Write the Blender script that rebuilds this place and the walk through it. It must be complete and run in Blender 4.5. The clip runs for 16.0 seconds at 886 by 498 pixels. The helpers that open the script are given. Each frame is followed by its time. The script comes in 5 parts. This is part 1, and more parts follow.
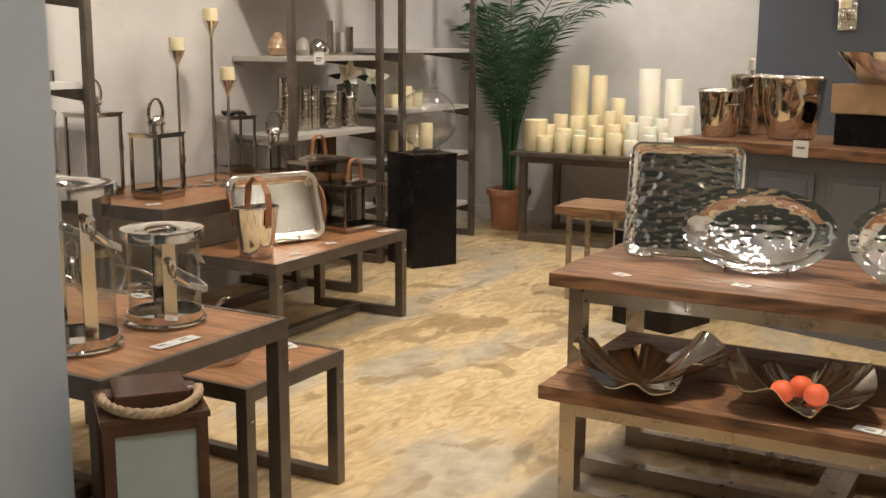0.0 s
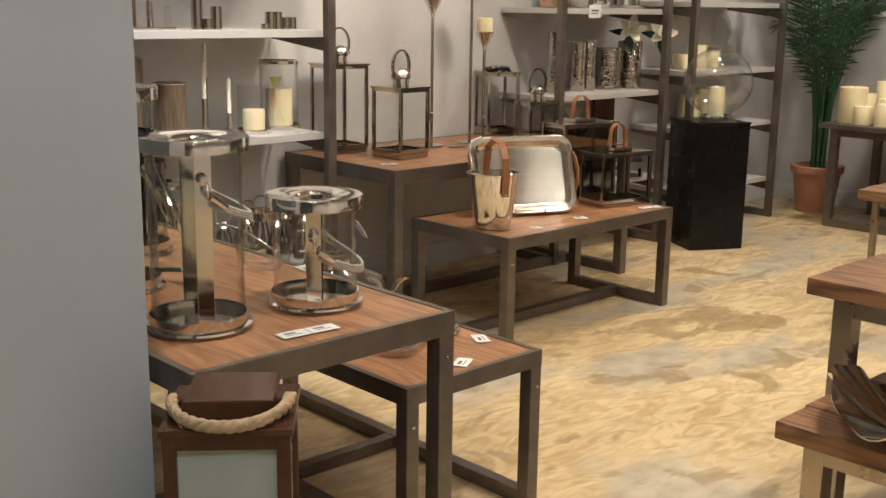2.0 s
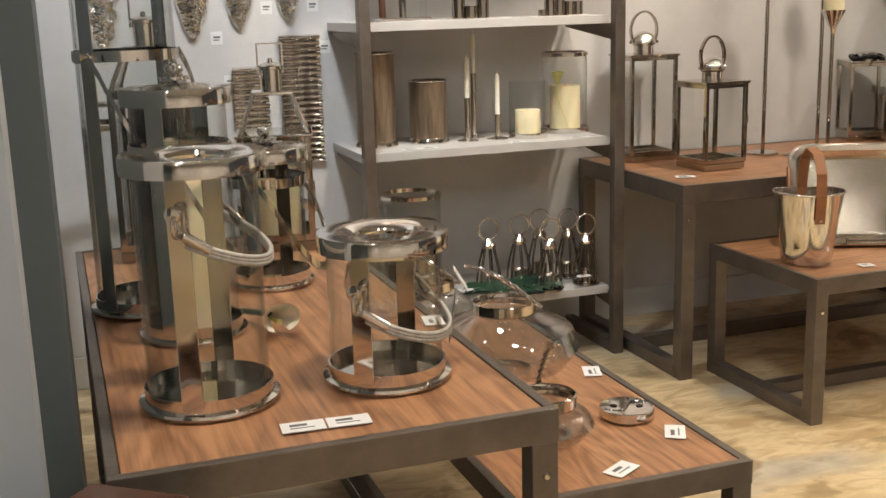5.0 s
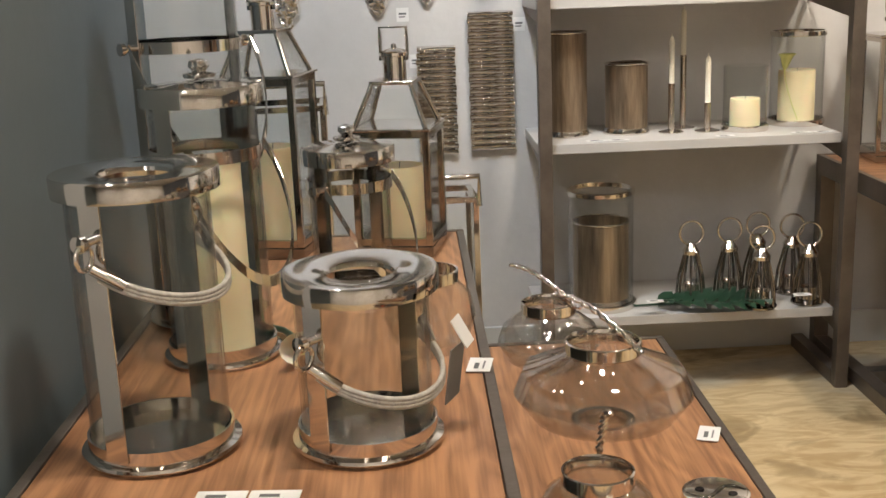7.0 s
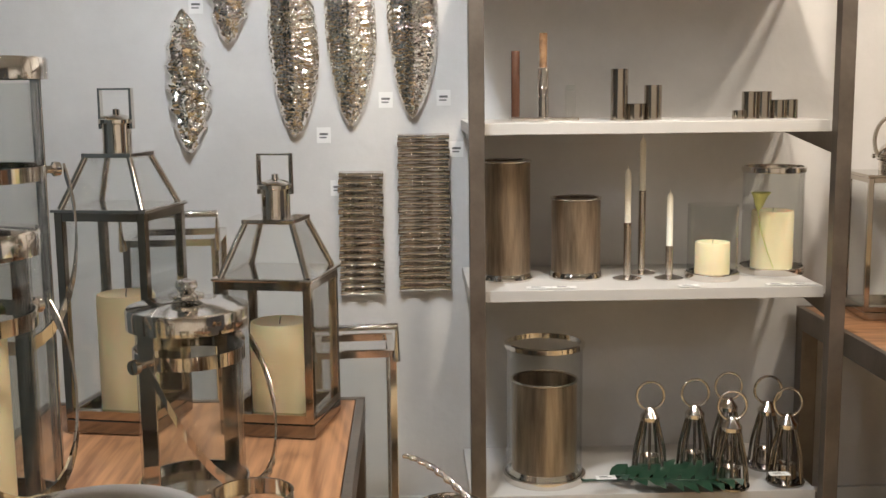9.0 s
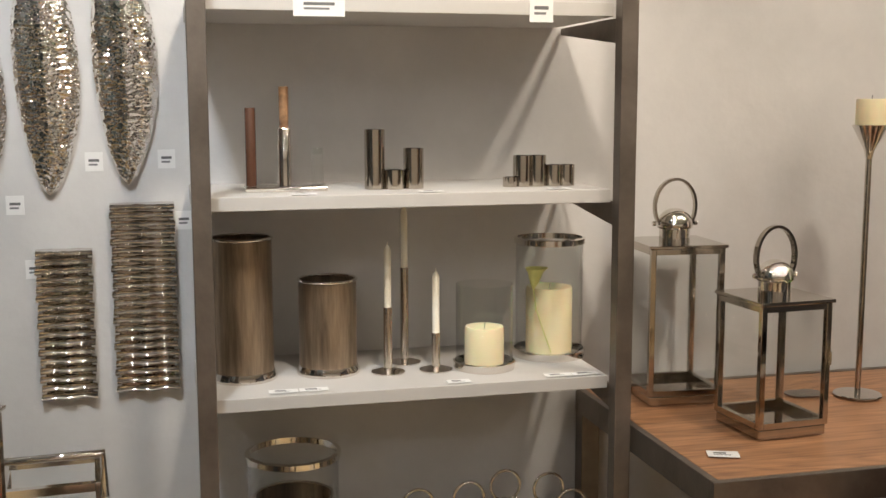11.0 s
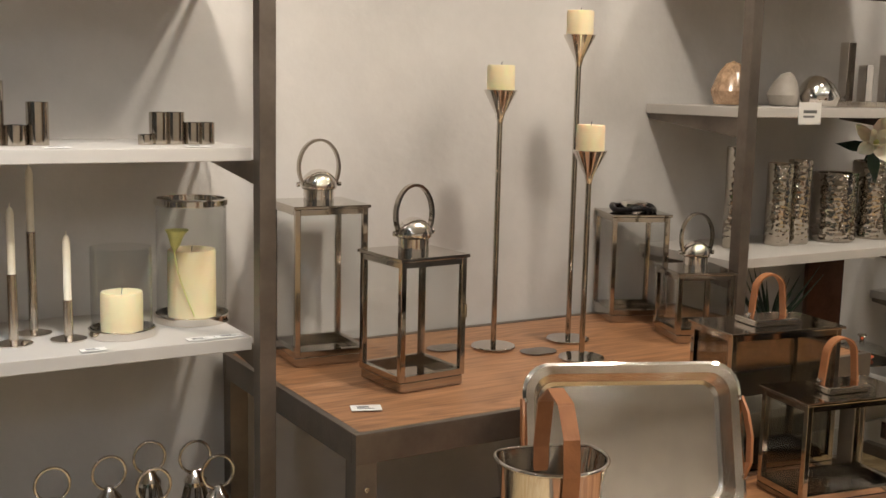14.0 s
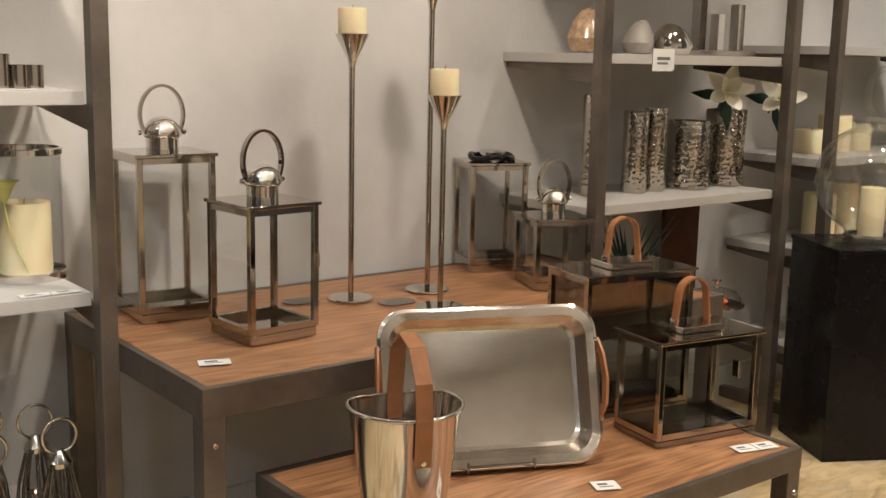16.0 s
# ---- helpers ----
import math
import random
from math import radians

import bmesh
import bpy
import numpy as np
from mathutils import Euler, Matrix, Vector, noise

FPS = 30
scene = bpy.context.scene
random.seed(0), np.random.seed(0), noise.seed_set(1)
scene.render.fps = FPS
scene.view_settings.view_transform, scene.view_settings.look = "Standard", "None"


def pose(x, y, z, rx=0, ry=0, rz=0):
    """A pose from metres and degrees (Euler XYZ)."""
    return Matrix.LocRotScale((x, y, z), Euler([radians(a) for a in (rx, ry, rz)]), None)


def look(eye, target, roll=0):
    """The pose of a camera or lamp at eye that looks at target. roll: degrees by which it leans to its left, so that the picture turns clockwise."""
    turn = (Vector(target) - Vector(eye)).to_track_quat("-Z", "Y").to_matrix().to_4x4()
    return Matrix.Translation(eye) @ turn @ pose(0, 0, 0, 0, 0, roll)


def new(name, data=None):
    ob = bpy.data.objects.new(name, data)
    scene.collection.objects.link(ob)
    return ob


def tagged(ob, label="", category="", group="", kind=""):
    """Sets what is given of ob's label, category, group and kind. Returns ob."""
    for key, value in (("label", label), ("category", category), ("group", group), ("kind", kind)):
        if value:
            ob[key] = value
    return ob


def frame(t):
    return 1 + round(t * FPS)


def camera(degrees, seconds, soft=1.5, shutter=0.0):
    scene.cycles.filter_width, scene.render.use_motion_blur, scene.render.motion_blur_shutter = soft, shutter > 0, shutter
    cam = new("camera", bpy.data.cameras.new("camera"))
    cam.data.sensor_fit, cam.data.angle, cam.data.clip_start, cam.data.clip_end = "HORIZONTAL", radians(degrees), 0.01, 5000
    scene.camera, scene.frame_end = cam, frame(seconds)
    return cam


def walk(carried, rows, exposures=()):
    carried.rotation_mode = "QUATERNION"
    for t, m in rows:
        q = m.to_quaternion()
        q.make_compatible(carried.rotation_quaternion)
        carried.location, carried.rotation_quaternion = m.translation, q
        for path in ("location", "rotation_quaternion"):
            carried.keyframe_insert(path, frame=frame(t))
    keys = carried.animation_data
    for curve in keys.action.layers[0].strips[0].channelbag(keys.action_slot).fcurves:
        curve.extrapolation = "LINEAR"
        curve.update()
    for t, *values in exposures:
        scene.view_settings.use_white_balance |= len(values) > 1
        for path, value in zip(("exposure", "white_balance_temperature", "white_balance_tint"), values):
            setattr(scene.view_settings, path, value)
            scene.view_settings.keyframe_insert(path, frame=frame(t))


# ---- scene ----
cam = camera(44.0, 16.0)
PATH = [
    (0, (-3.918, -4.647, 1.577), (-2.208, -3.677, 1.211), 0.3),
    (0.5, (-3.709, -4.722, 1.573), (-2.096, -3.6, 1.195), 0.2),
    (1, (-3.509, -4.699, 1.551), (-1.988, -3.462, 1.159), 0.5),
    (1.5, (-3.333, -4.625, 1.533), (-1.902, -3.29, 1.119), 0.7),
    (2, (-3.175, -4.547, 1.509), (-1.833, -3.129, 1.074), 0.8),
    (2.5, (-2.988, -4.535, 1.495), (-1.763, -3.019, 1.048), -0.0),
    (3, (-2.783, -4.535, 1.486), (-1.688, -2.923, 1.035), -0.9),
    (3.5, (-2.601, -4.47, 1.475), (-1.611, -2.794, 1.017), -0.8),
    (4, (-2.441, -4.39, 1.465), (-1.549, -2.66, 1.004), -0.7),
    (4.2, (-2.373, -4.373, 1.456), (-1.525, -2.619, 1.002), -1.2),
    (6.3, (-1.649, -4.057, 1.446), (-1.379, -2.129, 0.991), -1.0),
    (6.5, (-1.592, -4.041, 1.454), (-1.381, -2.106, 0.994), -1.3),
    (7, (-1.433, -3.99, 1.478), (-1.392, -2.05, 0.992), -2.3),
    (7.5, (-1.29, -3.889, 1.478), (-1.327, -1.942, 1.02), -3.0),
    (8, (-1.244, -3.76, 1.484), (-1.261, -1.798, 1.098), -2.5),
    (8.2, (-1.236, -3.685, 1.477), (-1.234, -1.718, 1.115), -2.0),
    (10.3, (-1.077, -3.043, 1.545), (-0.835, -1.073, 1.299), -0.4),
    (10.5, (-1.06, -2.972, 1.561), (-0.763, -1.01, 1.311), -0.5),
    (11, (-1.062, -2.91, 1.6), (-0.587, -0.986, 1.337), -0.1),
    (11.5, (-1.055, -2.915, 1.601), (-0.428, -1.034, 1.338), 0.2),
    (12, (-1.054, -2.923, 1.582), (-0.309, -1.085, 1.324), 0.7),
    (12.5, (-1.041, -2.934, 1.575), (-0.223, -1.128, 1.311), 0.9),
    (13, (-1.034, -2.923, 1.575), (-0.136, -1.158, 1.296), 1.1),
    (13.5, (-1.019, -2.91, 1.557), (-0.048, -1.185, 1.274), 1.3),
    (14, (-0.995, -2.907, 1.546), (0.034, -1.217, 1.252), 1.3),
    (14.5, (-0.975, -2.9, 1.54), (0.106, -1.246, 1.228), 1.4),
    (15, (-0.952, -2.899, 1.515), (0.171, -1.275, 1.196), 1.1),
    (15.5, (-0.931, -2.892, 1.498), (0.236, -1.302, 1.166), 1.1),
    (16, (-0.912, -2.882, 1.485), (0.301, -1.331, 1.136), 1.2),
]
EXPO = [(0, 0.08), (6.5, 0.1), (8, 0.2), (10.5, -0.1), (11.5, -0.15), (13.5, -0.1), (16, 0.02)]
walk(cam, [(t, look(eye, target, roll)) for t, eye, target, roll in PATH], EXPO)

# ---- light: ceiling spots, dim room ambience ----
world = bpy.data.worlds.new("world")
scene.world = world
world.use_nodes = True
world.node_tree.nodes["Background"].inputs[0].default_value = (0.9, 0.95, 1.0, 1)
world.node_tree.nodes["Background"].inputs[1].default_value = 0.05
CEIL = 3.3


def ceiling_spot(x, y, watts, tx=None, ty=None, tz=0.6, cone=120, colour=(1.0, 0.89, 0.75), size=0.11):
    la = bpy.data.lights.new("ceiling_spot", "SPOT")
    la.energy, la.color, la.shadow_soft_size = watts, colour, size
    la.spot_size, la.spot_blend = radians(cone), 0.9
    ob = new("ceiling_spot", la)
    ob.matrix_world = look((x, y, CEIL - 0.06), (x if tx is None else tx, y + 0.01 if ty is None else ty, tz))


WARM, COOL = (1.0, 0.83, 0.64), (0.86, 0.93, 1.0)
ceiling_spot(0.75, -1.3, 150, 0.9, -0.2, 1.2)
ceiling_spot(-0.5, -1.8, 250, -0.5, 0.1, 1.65, cone=52)
ceiling_spot(-1.45, -1.5, 205, -1.55, -0.5, 1.3, cone=95, colour=COOL)
ceiling_spot(2.3, -1.4, 85, 2.3, -0.3, 0.9)
ceiling_spot(3.6, -1.6, 165, 4.6, -1.3, 1.1, colour=(1.0, 0.93, 0.84))
ceiling_spot(-0.6, -3.75, 270, -0.1, -3.6, 0.6, cone=80)
ceiling_spot(1.7, -2.9, 225, 1.4, -2.6, 0.0, cone=85)
ceiling_spot(-1.2, -2.7, 180, -1.35, -2.4, 0.6, cone=75)
ceiling_spot(3.2, -4.0, 170, 3.4, -3.4, 0.9)
ceiling_spot(-3.0, -4.6, 90, -2.8, -3.0, 0.9, colour=COOL)
# unseen fill spots, added to brighten the south wall mirrored in the metal
ceiling_spot(-0.6, -6.2, 300, -0.6, -7.2, 1.0)
ceiling_spot(-4.4, -6.2, 220, -4.4, -7.2, 1.0)
ceiling_spot(3.0, -6.2, 220, 3.0, -7.2, 1.0)

# ---- materials ----


def material(name, colour, rough=0.5, metal=0.0, spots=0.0, scale=8.0, bump=0.0, bscale=60.0, stretch=(1, 1, 1), **extra):
    """A principled material with blotches of two sizes and a fine bump."""
    m = bpy.data.materials.new(name)
    m.use_nodes = True
    n, l = m.node_tree.nodes, m.node_tree.links
    b = n["Principled BSDF"]
    b.inputs["Base Color"].default_value = (*colour, 1)
    b.inputs["Roughness"].default_value = rough
    b.inputs["Metallic"].default_value = metal
    for key, value in extra.items():
        b.inputs[key.replace("_", " ")].default_value = value
    co = n.new("ShaderNodeTexCoord")
    mp = n.new("ShaderNodeMapping")
    mp.inputs["Scale"].default_value = stretch
    l.new(co.outputs["Object"], mp.inputs["Vector"])
    if spots:
        a = n.new("ShaderNodeTexNoise")
        a.inputs["Scale"].default_value, a.inputs["Detail"].default_value = scale, 8
        a.inputs["Roughness"].default_value = 0.65
        l.new(mp.outputs[0], a.inputs["Vector"])
        r = n.new("ShaderNodeValToRGB")
        r.color_ramp.elements[0].position, r.color_ramp.elements[1].position = 0.3, 0.72
        r.color_ramp.elements[0].color = (*[c * (1 - spots) for c in colour], 1)
        r.color_ramp.elements[1].color = (*[min(1, c * (1 + spots * 0.6)) for c in colour], 1)
        l.new(a.outputs[0], r.inputs[0])
        l.new(r.outputs[0], b.inputs["Base Color"])
        q = n.new("ShaderNodeMapRange")
        q.inputs[3].default_value, q.inputs[4].default_value = max(0.02, rough - 0.12), min(1, rough + 0.1)
        l.new(a.outputs[0], q.inputs[0])
        l.new(q.outputs[0], b.inputs["Roughness"])
    if bump:
        a = n.new("ShaderNodeTexNoise")
        a.inputs["Scale"].default_value, a.inputs["Detail"].default_value = bscale, 4
        l.new(mp.outputs[0], a.inputs["Vector"])
        u = n.new("ShaderNodeBump")
        u.inputs["Strength"].default_value, u.inputs["Distance"].default_value = bump, 0.004
        l.new(a.outputs[0], u.inputs["Height"])
        l.new(u.outputs[0], b.inputs["Normal"])
    return m


def wood(name, dark, light, scale=6.0, rough=0.42, axis="X"):
    """Sawn wood with cathedral grain along one axis."""
    m = bpy.data.materials.new(name)
    m.use_nodes = True
    n, l = m.node_tree.nodes, m.node_tree.links
    b = n["Principled BSDF"]
    co, mp = n.new("ShaderNodeTexCoord"), n.new("ShaderNodeMapping")
    mp.inputs["Scale"].default_value = (0.22, 1, 1) if axis == "X" else (1, 0.22, 1)
    l.new(co.outputs["Object"], mp.inputs["Vector"])
    big = n.new("ShaderNodeTexNoise")
    big.inputs["Scale"].default_value, big.inputs["Detail"].default_value = scale * 0.42, 4
    l.new(mp.outputs[0], big.inputs["Vector"])
    mul = n.new("ShaderNodeMath")
    mul.operation = "MULTIPLY"
    mul.inputs[1].default_value = 46
    l.new(big.outputs[0], mul.inputs[0])
    fr = n.new("ShaderNodeMath")
    fr.operation = "PINGPONG"
    fr.inputs[1].default_value = 1.0
    l.new(mul.outputs[0], fr.inputs[0])
    fine = n.new("ShaderNodeTexNoise")
    fine.inputs["Scale"].default_value, fine.inputs["Detail"].default_value = scale * 9, 6
    mp2 = n.new("ShaderNodeMapping")
    mp2.inputs["Scale"].default_value = (0.06, 1.6, 1) if axis == "X" else (1.6, 0.06, 1)
    l.new(co.outputs["Object"], mp2.inputs["Vector"])
    l.new(mp2.outputs[0], fine.inputs["Vector"])
    mix = n.new("ShaderNodeMix")
    mix.inputs[0].default_value = 0.8
    l.new(fr.outputs[0], mix.inputs[2])
    l.new(fine.outputs[0], mix.inputs[3])
    r = n.new("ShaderNodeValToRGB")
    r.color_ramp.elements[0].position, r.color_ramp.elements[1].position = 0.32, 0.66
    r.color_ramp.elements[0].color, r.color_ramp.elements[1].color = (*dark, 1), (*light, 1)
    l.new(mix.outputs[0], r.inputs[0])
    l.new(r.outputs[0], b.inputs["Base Color"])
    b.inputs["Roughness"].default_value = rough
    u = n.new("ShaderNodeBump")
    u.inputs["Strength"].default_value, u.inputs["Distance"].default_value = 0.25, 0.002
    l.new(mix.outputs[0], u.inputs["Height"])
    l.new(u.outputs[0], b.inputs["Normal"])
    return m


def hammered(name, colour, scale, strength, rough=0.07, stretch=(1, 1, 1)):
    m = material(name, colour, rough, 1.0)
    n, l = m.node_tree.nodes, m.node_tree.links
    co, mp = n.new("ShaderNodeTexCoord"), n.new("ShaderNodeMapping")
    mp.inputs["Scale"].default_value = stretch
    l.new(co.outputs["Object"], mp.inputs["Vector"])
    v = n.new("ShaderNodeTexVoronoi")
    v.feature = "SMOOTH_F1"
    v.inputs["Scale"].default_value = scale
    l.new(mp.outputs[0], v.inputs["Vector"])
    u = n.new("ShaderNodeBump")
    u.inputs["Strength"].default_value, u.inputs["Distance"].default_value = strength, 0.012
    l.new(v.outputs[0], u.inputs["Height"])
    l.new(u.outputs[0], n["Principled BSDF"].inputs["Normal"])
    return m


def clear(name, tint, gloss=0.03):
    """Clear glass: see-through, with a gloss that grows at grazing angles."""
    m = bpy.data.materials.new(name)
    m.use_nodes = True
    n, l = m.node_tree.nodes, m.node_tree.links
    n.remove(n["Principled BSDF"])
    t, g, mix, f, p, q = (n.new("ShaderNode" + k) for k in ("BsdfTransparent", "BsdfGlossy", "MixShader", "LayerWeight", "Math", "MapRange"))
    t.inputs[0].default_value = (*tint, 1)
    g.inputs["Roughness"].default_value = 0.02
    f.inputs[0].default_value = 0.5
    p.operation = "POWER"
    p.inputs[1].default_value = 3.5
    q.inputs[3].default_value, q.inputs[4].default_value = gloss, 0.75
    l.new(f.outputs["Facing"], p.inputs[0])
    l.new(p.outputs[0], q.inputs[0])
    l.new(q.outputs[0], mix.inputs[0])
    l.new(t.outputs[0], mix.inputs[1])
    l.new(g.outputs[0], mix.inputs[2])
    l.new(mix.outputs[0], n["Material Output"].inputs[0])
    return m


def floor_material():
    m = material("stained_concrete", (0.5, 0.4, 0.22), 0.42)
    n, l = m.node_tree.nodes, m.node_tree.links
    b = n["Principled BSDF"]
    co = n.new("ShaderNodeTexCoord")

    def ns(scale, detail, stretch=(1, 1, 1), distort=0.0):
        mp, a = n.new("ShaderNodeMapping"), n.new("ShaderNodeTexNoise")
        mp.inputs["Scale"].default_value = stretch
        l.new(co.outputs["Object"], mp.inputs["Vector"])
        a.inputs["Scale"].default_value, a.inputs["Detail"].default_value, a.inputs["Distortion"].default_value = scale, detail, distort
        l.new(mp.outputs[0], a.inputs["Vector"])
        return a.outputs[0]

    def ramp(src, p0, c0, p1, c1):
        r = n.new("ShaderNodeValToRGB")
        r.color_ramp.elements[0].position, r.color_ramp.elements[1].position = p0, p1
        r.color_ramp.elements[0].color, r.color_ramp.elements[1].color = (*c0, 1), (*c1, 1)
        l.new(src, r.inputs[0])
        return r.outputs[0]

    def mixc(f, a, c):
        x = n.new("ShaderNodeMix")
        x.data_type = "RGBA"
        if isinstance(f, float):
            x.inputs[0].default_value = f
        else:
            l.new(f, x.inputs[0])
        l.new(a, x.inputs[6])
        l.new(c, x.inputs[7])
        return x.outputs[2]

    base = ramp(ns(1.1, 6), 0.32, (0.37, 0.25, 0.12), 0.66, (0.66, 0.51, 0.30))
    strokes = ramp(ns(5, 5, (1, 2.6, 1), 1.8), 0.38, (0.36, 0.24, 0.11), 0.62, (0.66, 0.53, 0.32))
    col = mixc(0.5, base, strokes)
    grey = ramp(ns(1.3, 4, (0.6, 1.6, 1)), 0.52, (0, 0, 0), 0.60, (0.75, 0.75, 0.75))
    col = mixc(grey, col, ramp(ns(9, 4), 0.3, (0.28, 0.25, 0.20), 0.7, (0.46, 0.42, 0.34)))
    dark = ramp(ns(2.4, 7, (1, 1.6, 1), 1.0), 0.56, (0, 0, 0), 0.62, (0.7, 0.7, 0.7))
    col = mixc(dark, col, ramp(ns(14, 3), 0.3, (0.20, 0.13, 0.06), 0.7, (0.30, 0.21, 0.10)))
    l.new(col, b.inputs["Base Color"])
    u = n.new("ShaderNodeBump")
    u.inputs["Strength"].default_value, u.inputs["Distance"].default_value = 0.3, 0.003
    l.new(ns(22, 5, (1, 2, 1), 1.0), u.inputs["Height"])
    l.new(u.outputs[0], b.inputs["Normal"])
    return m


M_FLOOR = floor_material()
M_WALL = material("troweled_plaster", (0.56, 0.545, 0.53), 0.75, 0, 0.16, 1.6, 0.25, 35)
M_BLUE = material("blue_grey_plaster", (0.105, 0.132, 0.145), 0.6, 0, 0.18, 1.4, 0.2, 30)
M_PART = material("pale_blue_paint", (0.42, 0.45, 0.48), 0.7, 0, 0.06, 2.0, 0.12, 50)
M_ACCENT = material("slate_paint", (0.075, 0.085, 0.105), 0.6, 0, 0.1, 3.0, 0.1, 50)
M_CEIL = material("ceiling_paint", (0.32, 0.31, 0.30), 0.9, 0, 0.05, 3.0)
M_BASEB = material("baseboard_paint", (0.6, 0.6, 0.58), 0.5, 0, 0.06, 5.0)
M_STEEL = material("patinated_steel", (0.19, 0.16, 0.135), 0.40, 0.7, 0.3, 7.0, 0.15, 90)
M_BLACK = material("black_lacquer", (0.007, 0.006, 0.007), 0.28, 0, 0.2, 6.0, Specular_IOR_Level=0.25)
M_OAK = wood("stained_oak", (0.185, 0.083, 0.038), (0.41, 0.205, 0.098), 6.0, 0.38, "Y")
M_OAKX = wood("stained_oak_long", (0.185, 0.083, 0.038), (0.41, 0.205, 0.098), 6.0, 0.38, "X")
M_RUSTIC = wood("reclaimed_wood", (0.065, 0.030, 0.015), (0.25, 0.122, 0.058), 5.0, 0.5, "Y")
M_STOOL = wood("stool_wood", (0.10, 0.05, 0.024), (0.30, 0.165, 0.08), 6.0, 0.55, "Y")
M_SHELF = material("shelf_paint", (0.45, 0.43, 0.405), 0.5, 0, 0.05, 6.0, 0.05, 60)
M_CHROME = material("polished_nickel", (0.74, 0.70, 0.65), 0.06, 1.0, 0.04, 5.0)
M_BRUSH = material("brushed_nickel", (0.62, 0.56, 0.49), 0.24, 1.0, 0.15, 30.0, 0.06, 120, (1, 1, 0.05))
M_TRAYM = material("smoky_tray_metal", (0.78, 0.73, 0.66), 0.17, 1.0, 0.18, 6.0)
M_WIRE = material("dark_nickel", (0.32, 0.295, 0.27), 0.12, 1.0, 0.15, 9.0)
M_HAMMER = hammered("hammered_nickel", (0.80, 0.77, 0.73), 88, 0.7)
M_VASE = hammered("antiqued_hammered_nickel", (0.50, 0.455, 0.40), 44, 0.42, 0.07, (1, 1, 1.7))
M_FACET = hammered("faceted_nickel", (0.66, 0.61, 0.54), 17, 0.7, 0.06, (1, 1, 0.45))
M_RIPPLE = hammered("rippled_nickel", (0.92, 0.90, 0.86), 31, 0.34, 0.10, (0.8, 1, 1.6))
M_JAR = clear("thick_glass", (0.955, 0.96, 0.955), 0.15)
M_FRAME = material("dark_polished_nickel", (0.48, 0.43, 0.37), 0.05, 1.0, 0.1, 5.0)
M_POD = hammered("beaded_nickel", (0.90, 0.87, 0.83), 66, 0.55, 0.08, (1, 1, 1.9))
M_SHELL = material("mottled_shell", (0.46, 0.30, 0.19), 0.25, 0, 0.6, 28.0, 0.1, 60)
M_STONE = material("taupe_stone", (0.30, 0.27, 0.24), 0.6, 0, 0.2, 9.0, 0.2, 60)
M_AGED = material("aged_mercury", (0.30, 0.225, 0.155), 0.36, 0.7, 0.6, 34.0, 0.25, 80, (1, 1, 0.09))
M_GLASS = clear("clear_glass", (0.97, 0.976, 0.97), 0.03)
M_GREEN = clear("pane_glass", (0.988, 0.993, 0.99), 0.016)
# clear panes; the grey tint paints in the shadow behind the larger leather lantern
M_SHADEPANE = clear("shade_tinted_glass", (0.74, 0.73, 0.70), 0.05)
M_FROST = material("frosted_pane", (0.36, 0.42, 0.38), 0.35, 0, 0.1, 4.0)
M_WAX = material("ivory_wax", (0.80, 0.70, 0.46), 0.55, 0, 0.06, 9.0, 0.05, 40, Subsurface_Weight=0.25, Subsurface_Scale=0.02)
M_WAXW = material("white_wax", (0.84, 0.80, 0.70), 0.55, 0, 0.05, 9.0, 0.05, 40, Subsurface_Weight=0.2, Subsurface_Scale=0.02)
M_TAPER = material("taper_wax", (0.84, 0.79, 0.66), 0.5, 0, 0.05, 9.0, 0.05, 40)
M_LEATHER = material("tan_leather", (0.33, 0.135, 0.055), 0.5, 0, 0.2, 20.0, 0.2, 150)
M_ROPE = material("rope_fibre", (0.46, 0.33, 0.20), 0.85, 0, 0.3, 60.0, 0.5, 200)
M_WHIP = material("grey_cord", (0.42, 0.39, 0.34), 0.7, 0, 0.3, 80.0, 0.4, 200)
M_BROWN = material("bronze_stain", (0.09, 0.040, 0.024), 0.25, 0.2, 0.35, 9.0, 0.1, 60)
M_PAPER = material("paper", (0.68, 0.67, 0.65), 0.7, 0, 0.03, 30.0)
M_INK = material("ink", (0.12, 0.12, 0.12), 0.7, 0, 0.1, 30.0)
M_LEAF = material("palm_leaf", (0.026, 0.078, 0.033), 0.4, 0, 0.35, 6.0)
M_DLEAF = material("dark_leaf", (0.013, 0.042, 0.022), 0.35, 0, 0.3, 10.0)
M_PETAL = material("white_petal", (0.80, 0.77, 0.66), 0.6, 0, 0.08, 20.0, Subsurface_Weight=0.15, Subsurface_Scale=0.01)
M_YOLK = material("yellow_green_petal", (0.62, 0.62, 0.22), 0.6, 0, 0.15, 20.0)
M_TERRA = material("terracotta", (0.42, 0.20, 0.115), 0.75, 0, 0.22, 7.0, 0.25, 60)
M_SOIL = material("potting_soil", (0.03, 0.022, 0.015), 0.95, 0, 0.4, 30.0, 0.8, 60)
M_ORANGE = material("orange_peel", (0.72, 0.12, 0.04), 0.45, 0, 0.25, 12.0, 0.3, 200)
M_WICKER = material("pale_wood_box", (0.42, 0.27, 0.15), 0.6, 0, 0.2, 10.0, 0.2, 60)
M_COUNTER = material("slate_cabinet", (0.12, 0.125, 0.14), 0.5, 0, 0.1, 5.0, 0.05, 60)
M_GREYCARD = material("grey_card", (0.16, 0.16, 0.16), 0.5, 0, 0.1, 20.0)

# ---- mesh helpers ----


